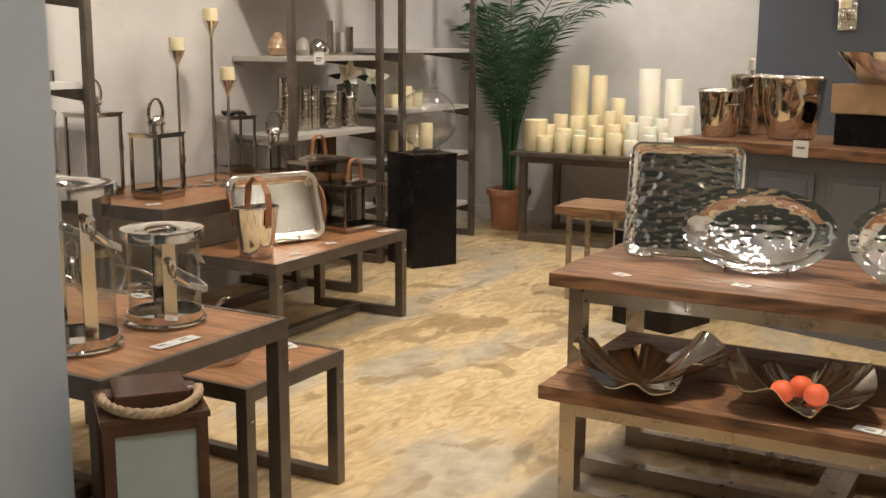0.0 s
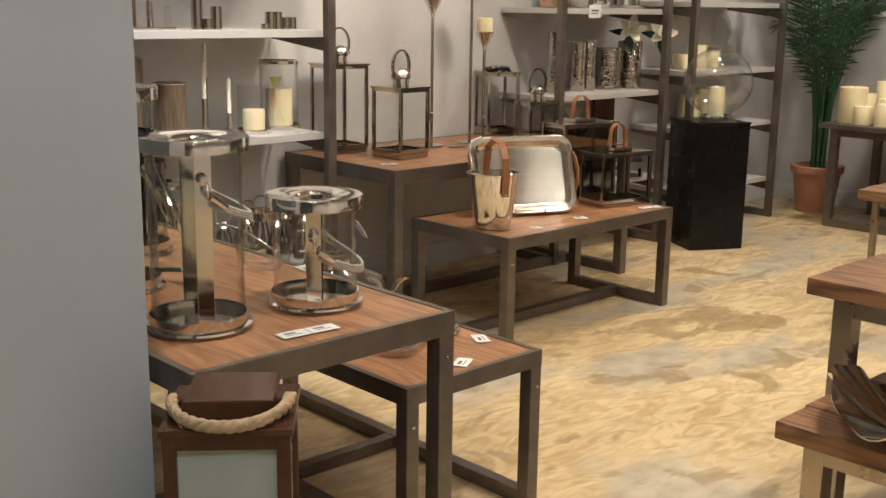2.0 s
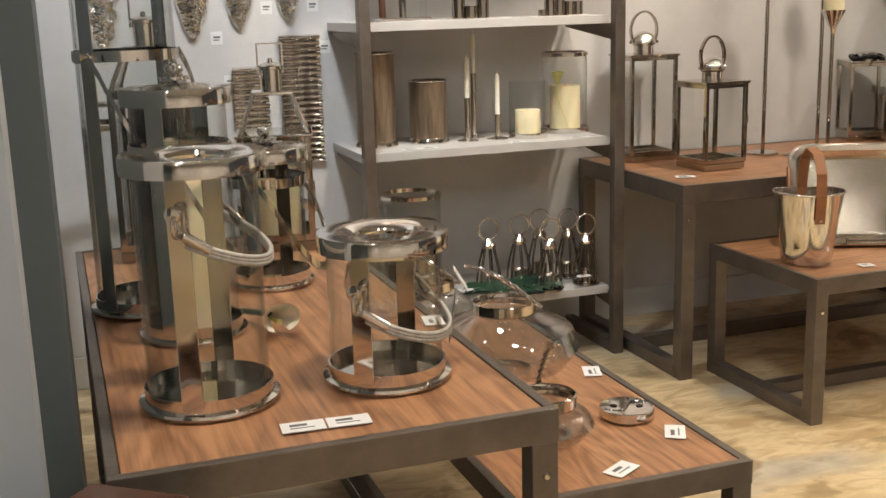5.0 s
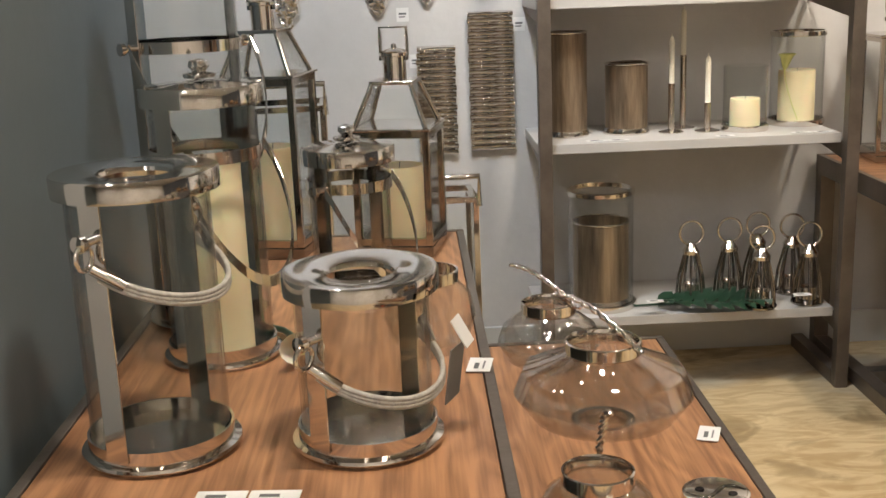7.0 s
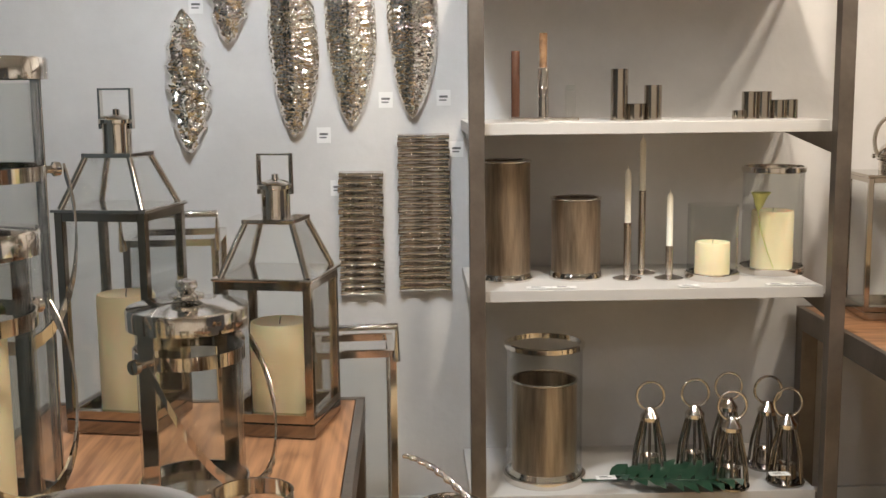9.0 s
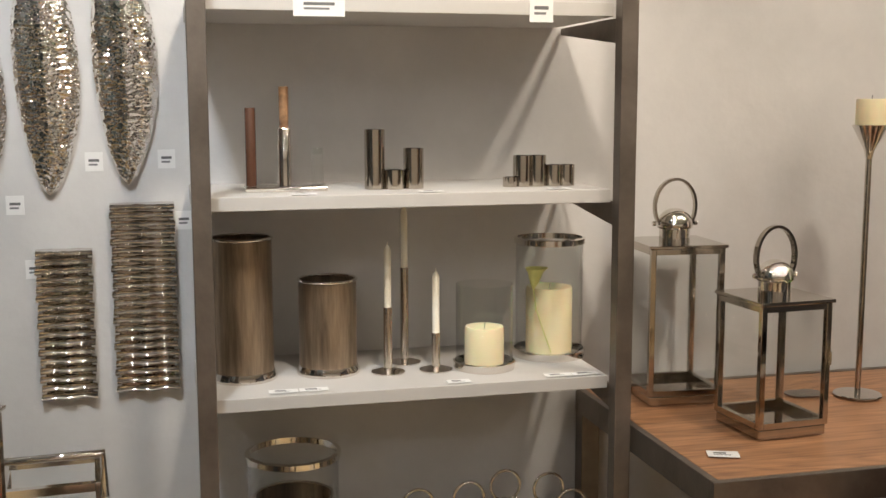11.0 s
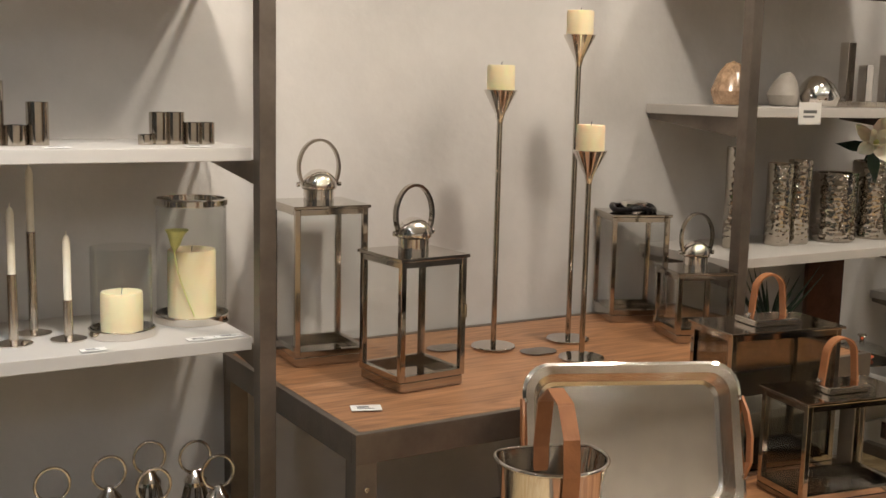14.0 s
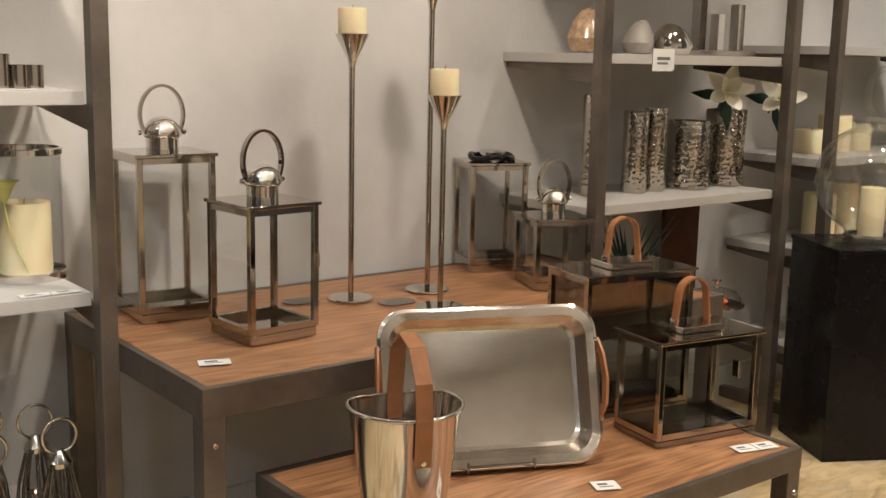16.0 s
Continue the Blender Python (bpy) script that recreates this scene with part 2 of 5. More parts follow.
def box(bm, x0, y0, z0, x1, y1, z1, m=None):
    vs = [bm.verts.new((x, y, z) if m is None else m @ Vector((x, y, z))) for x in (x0, x1) for y in (y0, y1) for z in (z0, z1)]
    for f in ((0, 1, 3, 2), (4, 6, 7, 5), (0, 4, 5, 1), (2, 3, 7, 6), (0, 2, 6, 4), (1, 5, 7, 3)):
        bm.faces.new([vs[i] for i in f])
    return bm


def bx(x0, y0, z0, x1, y1, z1, bevel=0.0):
    bm = bmesh.new()
    box(bm, x0, y0, z0, x1, y1, z1)
    if bevel:
        bmesh.ops.bevel(bm, geom=bm.edges[:], offset=bevel, segments=2, affect="EDGES", profile=0.6)
    return bm


def lathe(profile, seg=36, bm=None, at=(0, 0, 0), wave=None):
    """Turns (radius, height) pairs about the z axis; closed where the radius is 0."""
    bm = bm or bmesh.new()
    rings = []
    for r, z in profile:
        if r < 1e-6:
            rings.append([bm.verts.new((at[0], at[1], at[2] + z))])
        else:
            ring = []
            for i in range(seg):
                a = 2 * math.pi * i / seg
                k = 1 if wave is None else wave(a, r, z)
                ring.append(bm.verts.new((at[0] + r * k * math.cos(a), at[1] + r * k * math.sin(a), at[2] + z)))
            rings.append(ring)
    for a, b in zip(rings, rings[1:]):
        for i in range(seg):
            j = (i + 1) % seg
            if len(a) == 1 and len(b) == 1:
                continue
            if len(a) == 1:
                f = bm.faces.new((a[0], b[j], b[i]))
            elif len(b) == 1:
                f = bm.faces.new((a[i], a[j], b[0]))
            else:
                f = bm.faces.new((a[i], a[j], b[j], b[i]))
            f.smooth = True
    return bm


def tube(points, r, seg=8, bm=None, flat=None, taper=None):
    """A rod along points. flat: (width, thickness) for a strap with its width along y."""
    bm = bm or bmesh.new()
    pts = [Vector(p) for p in points]
    seg = seg if seg == 4 else max(seg, 12)
    rings = []
    side = None
    for i, p in enumerate(pts):
        d = (pts[min(i + 1, len(pts) - 1)] - pts[max(i - 1, 0)]).normalized()
        if flat:
            u = Vector((0, 1, 0))
            v = d.cross(u).normalized()
        else:
            ref = side if side is not None else (Vector((0, 0, 1)) if abs(d.z) < 0.9 else Vector((1, 0, 0)))
            v = d.cross(ref).normalized()
            u = v.cross(d).normalized()
            side = u
        k = 1 if taper is None else taper(i / (len(pts) - 1))
        if flat:
            w, h = flat[0] / 2, flat[1] / 2
            ring = [p + u * a * w + v * b * h for a, b in ((-1, -1), (1, -1), (1, 1), (-1, 1))]
        else:
            ring = [p + (u * math.cos(2 * math.pi * j / seg) + v * math.sin(2 * math.pi * j / seg)) * r * k for j in range(seg)]
        rings.append([bm.verts.new(q) for q in ring])
    for a, b in zip(rings, rings[1:]):
        for j in range(len(a)):
            f = bm.faces.new((a[j], a[(j + 1) % len(a)], b[(j + 1) % len(a)], b[j]))
            f.smooth = not flat
    bm.faces.new(rings[0][::-1])
    bm.faces.new(rings[-1])
    return bm


def ring(radius, r, z, seg=36, sub=12, bm=None, at=(0, 0)):
    """A round ring lying flat."""
    prof = [(radius + r * math.cos(2 * math.pi * j / sub), z + r * math.sin(2 * math.pi * j / sub)) for j in range(sub + 1)]
    return lathe(prof, seg, bm, (at[0], at[1], 0))


def arc(radius, a0, a1, n, cx=0.0, cz=0.0, y=0.0, sx=1.0):
    return [(cx + sx * radius * math.cos(radians(a0 + (a1 - a0) * i / n)), y, cz + radius * math.sin(radians(a0 + (a1 - a0) * i / n))) for i in range(n + 1)]


def mesh_of(name, bm, mat):
    bmesh.ops.recalc_face_normals(bm, faces=bm.faces[:])
    for e in bm.edges:
        if len(e.link_faces) == 2 and e.calc_face_angle(0.0) > radians(38):
            e.smooth = False
    me = bpy.data.meshes.new(name)
    bm.to_mesh(me)
    bm.free()
    me.materials.append(mat)
    return me


def part(name, bm, mat, parent, label="", at=None):
    ob = new(name, mesh_of(name, bm, mat))
    ob.parent = parent
    if at is not None:
        ob.matrix_basis = at
    if mat in (M_GLASS, M_GREEN, M_SHADEPANE, M_JAR):
        ob.visible_shadow = False
    if label:
        tagged(ob, label)
    return ob


def again(ob, at, parent=None):
    """Another object on the same mesh, under the same parent."""
    o = ob.copy()
    scene.collection.objects.link(o)
    o.parent = parent or ob.parent
    o.matrix_basis = at
    return o


def thing(name, label, category, at, group=""):
    ob = new(name)
    ob.empty_display_size = 0.05
    ob.matrix_basis = at
    return tagged(ob, label, category, group)


def solid(name, bm, mat, label="", category="", kind="", group="", at=None):
    ob = new(name, mesh_of(name, bm, mat))
    if at is not None:
        ob.matrix_basis = at
    return tagged(ob, label, category, group, kind)


# ---- structure ----
WY = 0.11
XR = 4.98
solid("floor", bx(-6.5, -8.2, -0.12, XR + 0.15, WY + 0.15, 0), M_FLOOR, "mottled ochre stained concrete floor with grey worn patches", "floor", "structure")
solid("ceiling", bx(-6.5, -8.2, CEIL, XR + 0.15, WY + 0.15, CEIL + 0.12), M_CEIL, "grey painted ceiling", "ceiling", "structure")
solid("wall_north", bx(-6.5, WY, 0, XR + 0.15, WY + 0.15, CEIL), M_WALL, "pale grey troweled plaster wall behind the shelves", "wall", "structure")
solid("wall_east", bx(XR, -2.45, 0, XR + 0.15, WY, CEIL), M_WALL, "pale grey plaster wall behind the candle table", "wall", "structure")
solid("wall_east_accent", bx(XR - 0.01, -8.2, 0, XR + 0.15, -2.45, CEIL), M_ACCENT, "dark slate painted wall section", "wall", "structure")
solid("wall_south", bx(-6.5, -8.35, 0, XR + 0.15, -8.2, CEIL), M_WALL, "pale grey plaster wall", "wall", "structure")
solid("wall_west", bx(-6.65, -8.35, 0, -6.5, WY + 0.15, CEIL), M_BLUE, "blue-grey plaster wall", "wall", "structure")
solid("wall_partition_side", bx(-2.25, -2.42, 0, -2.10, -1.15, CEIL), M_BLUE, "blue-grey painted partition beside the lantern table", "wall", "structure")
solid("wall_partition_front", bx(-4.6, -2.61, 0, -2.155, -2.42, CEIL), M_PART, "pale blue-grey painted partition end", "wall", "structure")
solid("baseboard", bx(-6.5, WY - 0.018, 0, XR, WY - 0.001, 0.13, 0.004), M_BASEB, "painted baseboard along the shelf wall", "baseboard", "structure")
solid("baseboard", bx(XR - 0.018, -2.45, 0, XR - 0.001, WY - 0.02, 0.13, 0.004), M_BASEB, "painted baseboard along the candle wall", "baseboard", "structure")


# ---- recessed downlights ----
M_LAMP = bpy.data.materials.new("lit_lamp")
M_LAMP.use_nodes = True
M_LAMP.node_tree.nodes["Principled BSDF"].inputs["Emission Color"].default_value = (1.0, 0.9, 0.78, 1)
M_LAMP.node_tree.nodes["Principled BSDF"].inputs["Emission Strength"].default_value = 240
for i in range(7):
    for j in range(5):
        d = thing("downlight", "round recessed ceiling downlight, lit", "downlight", pose(-4.7 + 1.5 * i, -7.2 + 1.55 * j + 0.3 * (i % 2), CEIL), "ceiling downlights")
        part("trim_ring", lathe([(0.044, -0.001), (0.066, -0.001), (0.066, -0.01), (0.044, -0.012), (0.044, -0.001)], 24), M_SHELF, d)
        part("lamp", lathe([(0, -0.004), (0.043, -0.004), (0.043, -0.001), (0, -0.001)], 20), M_LAMP, d)


# ---- tables ----
def steel_table(name, label, x0, y0, x1, y1, h, mat, tube_w=0.05, skirt=0.06, sled=True, bolts=True, group=""):
    """A wooden top set into a square-tube steel frame with sled feet."""
    t = thing(name, label, "table", pose((x0 + x1) / 2, (y0 + y1) / 2, 0), group)
    hx, hy, w = (x1 - x0) / 2, (y1 - y0) / 2, tube_w
    part("tabletop", bx(-hx + 0.022, -hy + 0.022, h - 0.03, hx - 0.022, hy - 0.022, h, 0.002), mat, t, "oiled brown oak top with cathedral grain")
    for nm, b in (("front_rail", (-hx, -hy, hx, -hy + 0.02)), ("back_rail", (-hx, hy - 0.02, hx, hy)), ("side_rail", (-hx, -hy + 0.0205, -hx + 0.02, hy - 0.0205)), ("side_rail", (hx - 0.02, -hy + 0.0205, hx, hy - 0.0205))):
        part(nm, bx(b[0], b[1], h - skirt, b[2], b[3], h + 0.002, 0.002), M_STEEL, t)
    leg = None
    for sx in (-1, 1):
        for sy in (-1, 1):
            m = pose(sx * (hx - w / 2 - 0.001), sy * (hy - w / 2 - 0.001), 0)
            if leg is None:
                leg = part("leg", bx(-w / 2, -w / 2, 0, w / 2, w / 2, h - skirt + 0.001, 0.003), M_STEEL, t, at=m)
            else:
                again(leg, m)
    if bolts:
        bolt = None
        for sx in (-1, 1):
            m = pose(sx * (hx - w / 2), -hy - 0.001, h - skirt - 0.06, 90)
            if bolt is None:
                bolt = part("bolt", lathe([(0, 0.005), (0.006, 0.004), (0.008, 0), (0.008, -0.004)], 10), M_CHROME, t, at=m)
            else:
                again(bolt, m)
        again(bolt, pose(hx + 0.001, -hy + w / 2, h - skirt - 0.06, 0, 90))
    if sled:
        for sx in (-1, 1):
            c = sx * (hx - w / 2 - 0.001)
            part("foot_rail", bx(c - w / 2, -hy + w, 0.001, c + w / 2, hy - w, w, 0.003), M_STEEL, t)
        part("stretcher", bx(-hx + w, -w / 2, 0.001, hx - w, w / 2, w - 0.002, 0.003), M_STEEL, t)
    return t


steel_table("display_table", "tall oak-topped display table with bronzed steel frame", -2.065, -2.62, -1.305, -0.86, 0.75, M_OAK)
steel_table("nesting_table", "lower oak-topped nesting table with bronzed steel legs", -1.33, -2.465, -0.787, -1.17, 0.50, M_OAK, 0.045, 0.05)
steel_table("wall_table", "oak-topped steel table standing against the wall", 0.085, -0.775, 1.86, 0.09, 0.76, M_OAKX, 0.055, 0.07)
steel_table("bench_table", "low oak bench table with steel sled frame", 0.245, -1.35, 1.465, -0.71, 0.515, M_OAKX, 0.05, 0.055)


def shelf_unit(name, label, x0, x1, heights, top, group="wall shelf units", depth=0.40):
    """Steel uprights in front of the wall, brackets back to it, painted boards between."""
    u = thing(name, label, "shelf", pose((x0 + x1) / 2, 0, 0), group)
    hx, w, yf = (x1 - x0) / 2, 0.044, WY - depth - 0.09
    for s in (-1, 1):
        part("upright", bx(s * hx - w / 2, yf, 0, s * hx + w / 2, yf + w, top, 0.003), M_STEEL, u)
        part("foot", bx(s * hx - w / 2, yf + w, 0, s * hx + w / 2, WY - 0.025, 0.05, 0.003), M_STEEL, u)
        for z in heights:
            bm = bmesh.new()
            xa, xb = s * hx - 0.004, s * hx + 0.004
            vs = [bm.verts.new(p) for x in (xa, xb) for p in ((x, yf + w, z - 0.034), (x, yf + w, z - 0.10), (x, WY - 0.003, z - 0.052), (x, WY - 0.003, z - 0.034))]
            for f in ((0, 1, 2, 3), (7, 6, 5, 4), (0, 4, 5, 1), (1, 5, 6, 2), (2, 6, 7, 3), (3, 7, 4, 0)):
                bm.faces.new([vs[i] for i in f])
            part("bracket", bm, M_STEEL, u)
    for z in heights:
        part("shelf_board", bx(-hx - 0.02, yf + w + 0.002, z - 0.033, hx - w / 2 - 0.003, WY - 0.002, z, 0.002), M_SHELF, u, "off-white painted board")
    return u


SH = (0.288, 0.905, 1.385, 1.845)
shelf_unit("wall_shelf", "steel and white board wall shelf holding candle holders", -1.0, 0.035, SH, 2.7)
shelf_unit("wall_shelf", "steel and white board wall shelf holding hammered vases", 1.70, 2.72, (0.45, 0.995, 1.50, 1.98), 2.7)
shelf_unit("wall_shelf", "steel and white board wall shelf with stacked candles", 3.02, 4.12, (0.30, 0.72, 1.10, 1.55), 2.7)


# ---- far end: plinth, candle table, palm, counter, tray tables ----
def steel_frame_table(name, label, x0, y0, x1, y1, h, top_t, top_mat, leg_mat, leg_w, low=0.0, sled=True, planks=0, group=""):
    t = thing(name, label, "table", pose((x0 + x1) / 2, (y0 + y1) / 2, 0), group)
    hx, hy = (x1 - x0) / 2, (y1 - y0) / 2
    rng = random.Random(7)
    if planks:
        w = 2 * hx / planks
        for i in range(planks):
            e = rng.uniform(-0.012, 0.012)
            bm = bx(-hx + i * w + 0.0012, -hy + e, h - top_t, -hx + (i + 1) * w - 0.0012, hy + e, h - rng.uniform(0, 0.002), 0.004)
            part("plank", bm, top_mat, t)
    else:
        part("tabletop", bx(-hx, -hy, h - top_t, hx, hy, h, 0.004), top_mat, t)
    ins, w = 0.06, leg_w
    for sx in (-1, 1):
        for sy in (-1, 1):
            cx, cy = sx * (hx - ins - w / 2), sy * (hy - ins - w / 2)
            part("leg", bx(cx - w / 2, cy - w / 2, 0, cx + w / 2, cy + w / 2, h - top_t, 0.003), leg_mat, t)
    a, b = hx - ins - w, hy - ins - w
    for sx in (-1, 1):
        cx = sx * (hx - ins - w / 2)
        part("apron", bx(cx - w / 2, -b, h - top_t - w, cx + w / 2, b, h - top_t - 0.001, 0.002), leg_mat, t)
        if sled:
            part("foot_rail", bx(cx - w / 2, -b, 0.001, cx + w / 2, b, w, 0.002), leg_mat, t)
    for sy in (-1, 1):
        cy = sy * (hy - ins - w / 2)
        part("apron", bx(-a, cy - w / 2, h - top_t - w, a, cy + w / 2, h - top_t - 0.001, 0.002), leg_mat, t)
    if sled:
        part("stretcher", bx(-a, -w / 2, 0.001, a, w / 2, w - 0.002, 0.002), leg_mat, t)
    return t


M_LEGS = material("satin_steel", (0.46, 0.40, 0.33), 0.3, 0.9, 0.15, 9.0)
steel_frame_table("tray_table", "reclaimed wood table with satin steel legs holding trays", -0.33, -5.0, 0.47, -3.05, 0.765, 0.05, M_RUSTIC, M_LEGS, 0.06, planks=5)
steel_frame_table("bowl_table", "low reclaimed wood bench table holding wavy bowls", -0.635, -5.0, 0.22, -3.155, 0.44, 0.05, M_RUSTIC, M_LEGS, 0.06, planks=5)
steel_frame_table("candle_table", "dark steel table crowded with ivory candles", 4.05, -2.75, 4.9, -0.74, 0.735, 0.035, M_STEEL, M_STEEL, 0.055)
stool = steel_frame_table("stool", "small slatted wooden stool on thin steel legs", 2.28, -2.38, 2.74, -1.92, 0.60, 0.055, M_STOOL, M_LEGS, 0.03, planks=4)


def display_block():
    p = thing("display_block", "low black display block beside the counter", "pedestal", pose(2.08, -2.70, 0, 0, 0, -17))
    part("body", bx(-0.2, -0.2, 0, 0.2, 0.2, 0.53, 0.004), M_BLACK, p)
    part("top", bx(-0.205, -0.205, 0.531, 0.205, 0.205, 0.545, 0.003), M_BLACK, p)


display_block()


def pedestal():
    p = thing("pedestal", "tall black lacquered square display plinth", "pedestal", pose(2.90, -0.60, 0, 0, 0, -29))
    part("body", bx(-0.185, -0.185, 0, 0.185, 0.185, 0.798, 0.004), M_BLACK, p)
    part("top", bx(-0.19, -0.19, 0.799, 0.19, 0.19, 0.813, 0.003), M_BLACK, p)


pedestal()


def candle_mesh(r, h):
    return lathe([(0, 0), (r * 0.98, 0), (r, 0.004), (r, h - 0.006), (r * 0.95, h), (r * 0.7, h - 0.003), (0, h - 0.008)], 24)


def candle(x, y, z, r, h, mat=None, group="", label="ivory pillar candle with a short wick"):
    c = thing("pillar_candle", label, "candle", pose(x, y, z), group)
    part("wax", candle_mesh(r, h), mat or M_WAX, c)
    part("wick", tube([(0, 0, h - 0.008), (0.001, 0, h + 0.004), (0.003, 0, h + 0.009)], 0.0012, 5), M_INK, c)
    return c


def apple_jar():
    j = thing("glass_jar", "large apple-shaped clear glass jar with looped glass handle", "jar", pose(2.93, -0.62, 0.814) @ Matrix.Diagonal((1.1, 1.1, 1.06, 1)))
    R = 0.2
    prof = [(0, 0.012), (0.085, 0.012), (0.09, 0.0), (0.095, 0.012), (0.085, 0.03)]
    prof += [(R * math.sin(radians(a)), 0.225 - R * math.cos(radians(a))) for a in range(28, 158, 8)] + [(0.075, 0.405), (0.078, 0.425), (0.07, 0.425), (0.066, 0.4)]
    part("body", lathe(prof, 40), M_JAR, j)
    part("foot", lathe([(0.075, 0), (0.088, 0), (0.09, 0.022), (0.08, 0.03), (0.07, 0.028)], 32), M_CHROME, j)
    part("lid", lathe([(0.082, 0.426), (0.08, 0.434), (0.05, 0.446), (0, 0.45)], 32), M_JAR, j)
    part("handle", tube(arc(0.085, -60, 240, 22, 0, 0.53), 0.012, 10), M_JAR, j)
    candle(2.93, -0.62, 0.832, 0.046, 0.19)


apple_jar()


def palm():
    rng = random.Random(4)
    base = pose(4.62, -0.46, 0)
    pot = thing("plant_pot", "round terracotta plant pot on the floor", "pot", base)
    part("pot", lathe([(0, 0), (0.135, 0), (0.14, 0.01), (0.175, 0.3), (0.195, 0.3), (0.198, 0.35), (0.175, 0.355), (0.165, 0.32)], 32), M_TERRA, pot)
    part("soil", lathe([(0.166, 0.315), (0.1, 0.33), (0, 0.335)], 20), M_SOIL, pot)
    p = thing("palm_plant", "tall green potted palm with arching feathery fronds", "plant", base @ pose(0, 0, 0.33))
    for k in range(7):
        a = k * 0.9
        part("stem", tube([(0.04 * math.cos(a), 0.04 * math.sin(a), 0), (0.05 * math.cos(a), 0.05 * math.sin(a), 0.35), (0.09 * math.cos(a), 0.09 * math.sin(a), 0.7)], 0.014, 7), M_LEAF, p)
    for k in range(27):
        a = k * 2.399 + rng.uniform(-0.2, 0.2)
        reach = rng.uniform(0.4, 0.95)
        if math.cos(a) > 0.2 or math.sin(a) > 0.3:
            reach = min(reach, 0.3)
        rise = rng.uniform(1.0, 2.3)
        z0 = 0.25 + rng.uniform(0, 0.4)
        pts = []
        for i in range(25):
            s = i / 24
            pts.append(Vector((math.cos(a) * (0.05 + reach * s ** 1.3), math.sin(a) * (0.05 + reach * s ** 1.3), z0 + rise * (s - 0.42 * s ** 2.6))))
        bm = tube(pts[::3] + [pts[-1]], 0.007, 5, taper=lambda s: 1 - 0.75 * s)
        side = Vector((-math.sin(a), math.cos(a), 0))
        for i in range(6, 25):
            d = (pts[i] - pts[i - 1]).normalized()
            ln = 0.24 * math.sin(math.pi * min(1, (i - 3) / 23)) + 0.05
            for s in (-1, 1):
                tip = pts[i] + (side * s * 0.78 + d * 0.62).normalized() * ln + Vector((0, 0, -0.05 - 0.2 * ln * rng.random()))
                mid = pts[i].lerp(tip, 0.45) + Vector((0, 0, 0.012))
                wv = d * 0.0105
                q = [bm.verts.new(v) for v in (pts[i] - wv * 0.3, mid - wv, tip, mid + wv)]
                bm.faces.new(q)
        part("frond", bm, M_LEAF, p)


palm()

# candles on the far table
rng = random.Random(11)
CZ = 0.736
for (x, y, r, h) in ((4.25, -0.88, 0.095, 0.25), (4.62, -1.10, 0.075, 0.68), (4.66, -1.26, 0.062, 0.60), (4.62, -1.44, 0.06, 0.42), (4.62, -1.70, 0.085, 0.66), (4.66, -1.89, 0.07, 0.58), (4.55, -2.02, 0.08, 0.38), (4.3, -2.05, 0.075, 0.33)):
    candle(x, y, CZ, r, h, M_WAXW if y < -1.6 else M_WAX, "candles on the far table", "tall ivory pillar candle on the steel table")
for i in range(26):
    row, col = i % 3, i // 3
    y = -1.0 - col * 0.145 + (0.05 if row == 1 else 0.0)
    x = 4.17 + row * 0.15
    h = (0.12, 0.2, 0.3)[row] + rng.uniform(-0.03, 0.05)
    candle(x + rng.uniform(-0.015, 0.015), y, CZ, rng.uniform(0.05, 0.066), h, M_WAXW if y < -1.65 else M_WAX, "candles on the far table", "ivory pillar candle among many on the table")


# counter with ice buckets
def counter():
    rot = pose(2.42, -2.62, 0, 0, 0, -17)
    c = thing("counter", "slate panelled counter with thick reclaimed wood top", "counter", rot)
    part("body", bx(0.05, -2.2, 0.0, 0.75, -0.08, 0.985, 0.003), M_COUNTER, c)
    for i in range(5):
        y0 = -0.14 - i * 0.41
        panel = part("panel", bx(0.036, y0 - 0.34, 0.16, 0.049, y0, 0.9, 0.004), M_COUNTER, c)
        part("moulding", bx(0.028, y0 - 0.30, 0.2, 0.0355, y0 - 0.04, 0.86, 0.003), M_COUNTER, panel)
    part("countertop", bx(0, -2.25, 0.99, 0.8, 0.0, 1.05, 0.006), M_RUSTIC, c)
    return rot


CR = counter()


def ice_bucket(m, r, h, handles=True, label="polished nickel ice bucket with flared rim"):
    b = thing("ice_bucket", label, "bucket", m, "buckets on the counter")
    prof = [(0, 0.004), (r * 0.72, 0), (r * 0.8, 0.02), (r * 0.97, h * 0.5), (r, h * 0.85), (r * 1.05, h), (r * 1.02, h + 0.004), (r * 0.96, h * 0.85), (r * 0.7, 0.03), (0, 0.02)]
    part("body", lathe(prof, 36, wave=lambda a, q, z: 1 + 0.03 * math.sin(9 * a + z * 20)), M_FACET, b)
    part("rim", ring(r * 1.04, 0.009, h, 36), M_HAMMER, b)
    if handles:
        for s in (0, 180):
            part("handle", tube([(r * 1.0, -0.03, h * 0.7), (r * 1.22, -0.03, h * 0.72), (r * 1.22, 0.03, h * 0.72), (r * 1.0, 0.03, h * 0.7)], 0.007, 8), M_CHROME, b, at=pose(0, 0, 0, 0, 0, s + 60))


ice_bucket(CR @ pose(0.22, -0.17, 1.051), 0.128, 0.27)
ice_bucket(CR @ pose(0.37, -0.55, 1.051), 0.17, 0.35)
ice_bucket(CR @ pose(0.56, -0.20, 1.051), 0.15, 0.35, False, "tall polished nickel wine cooler")


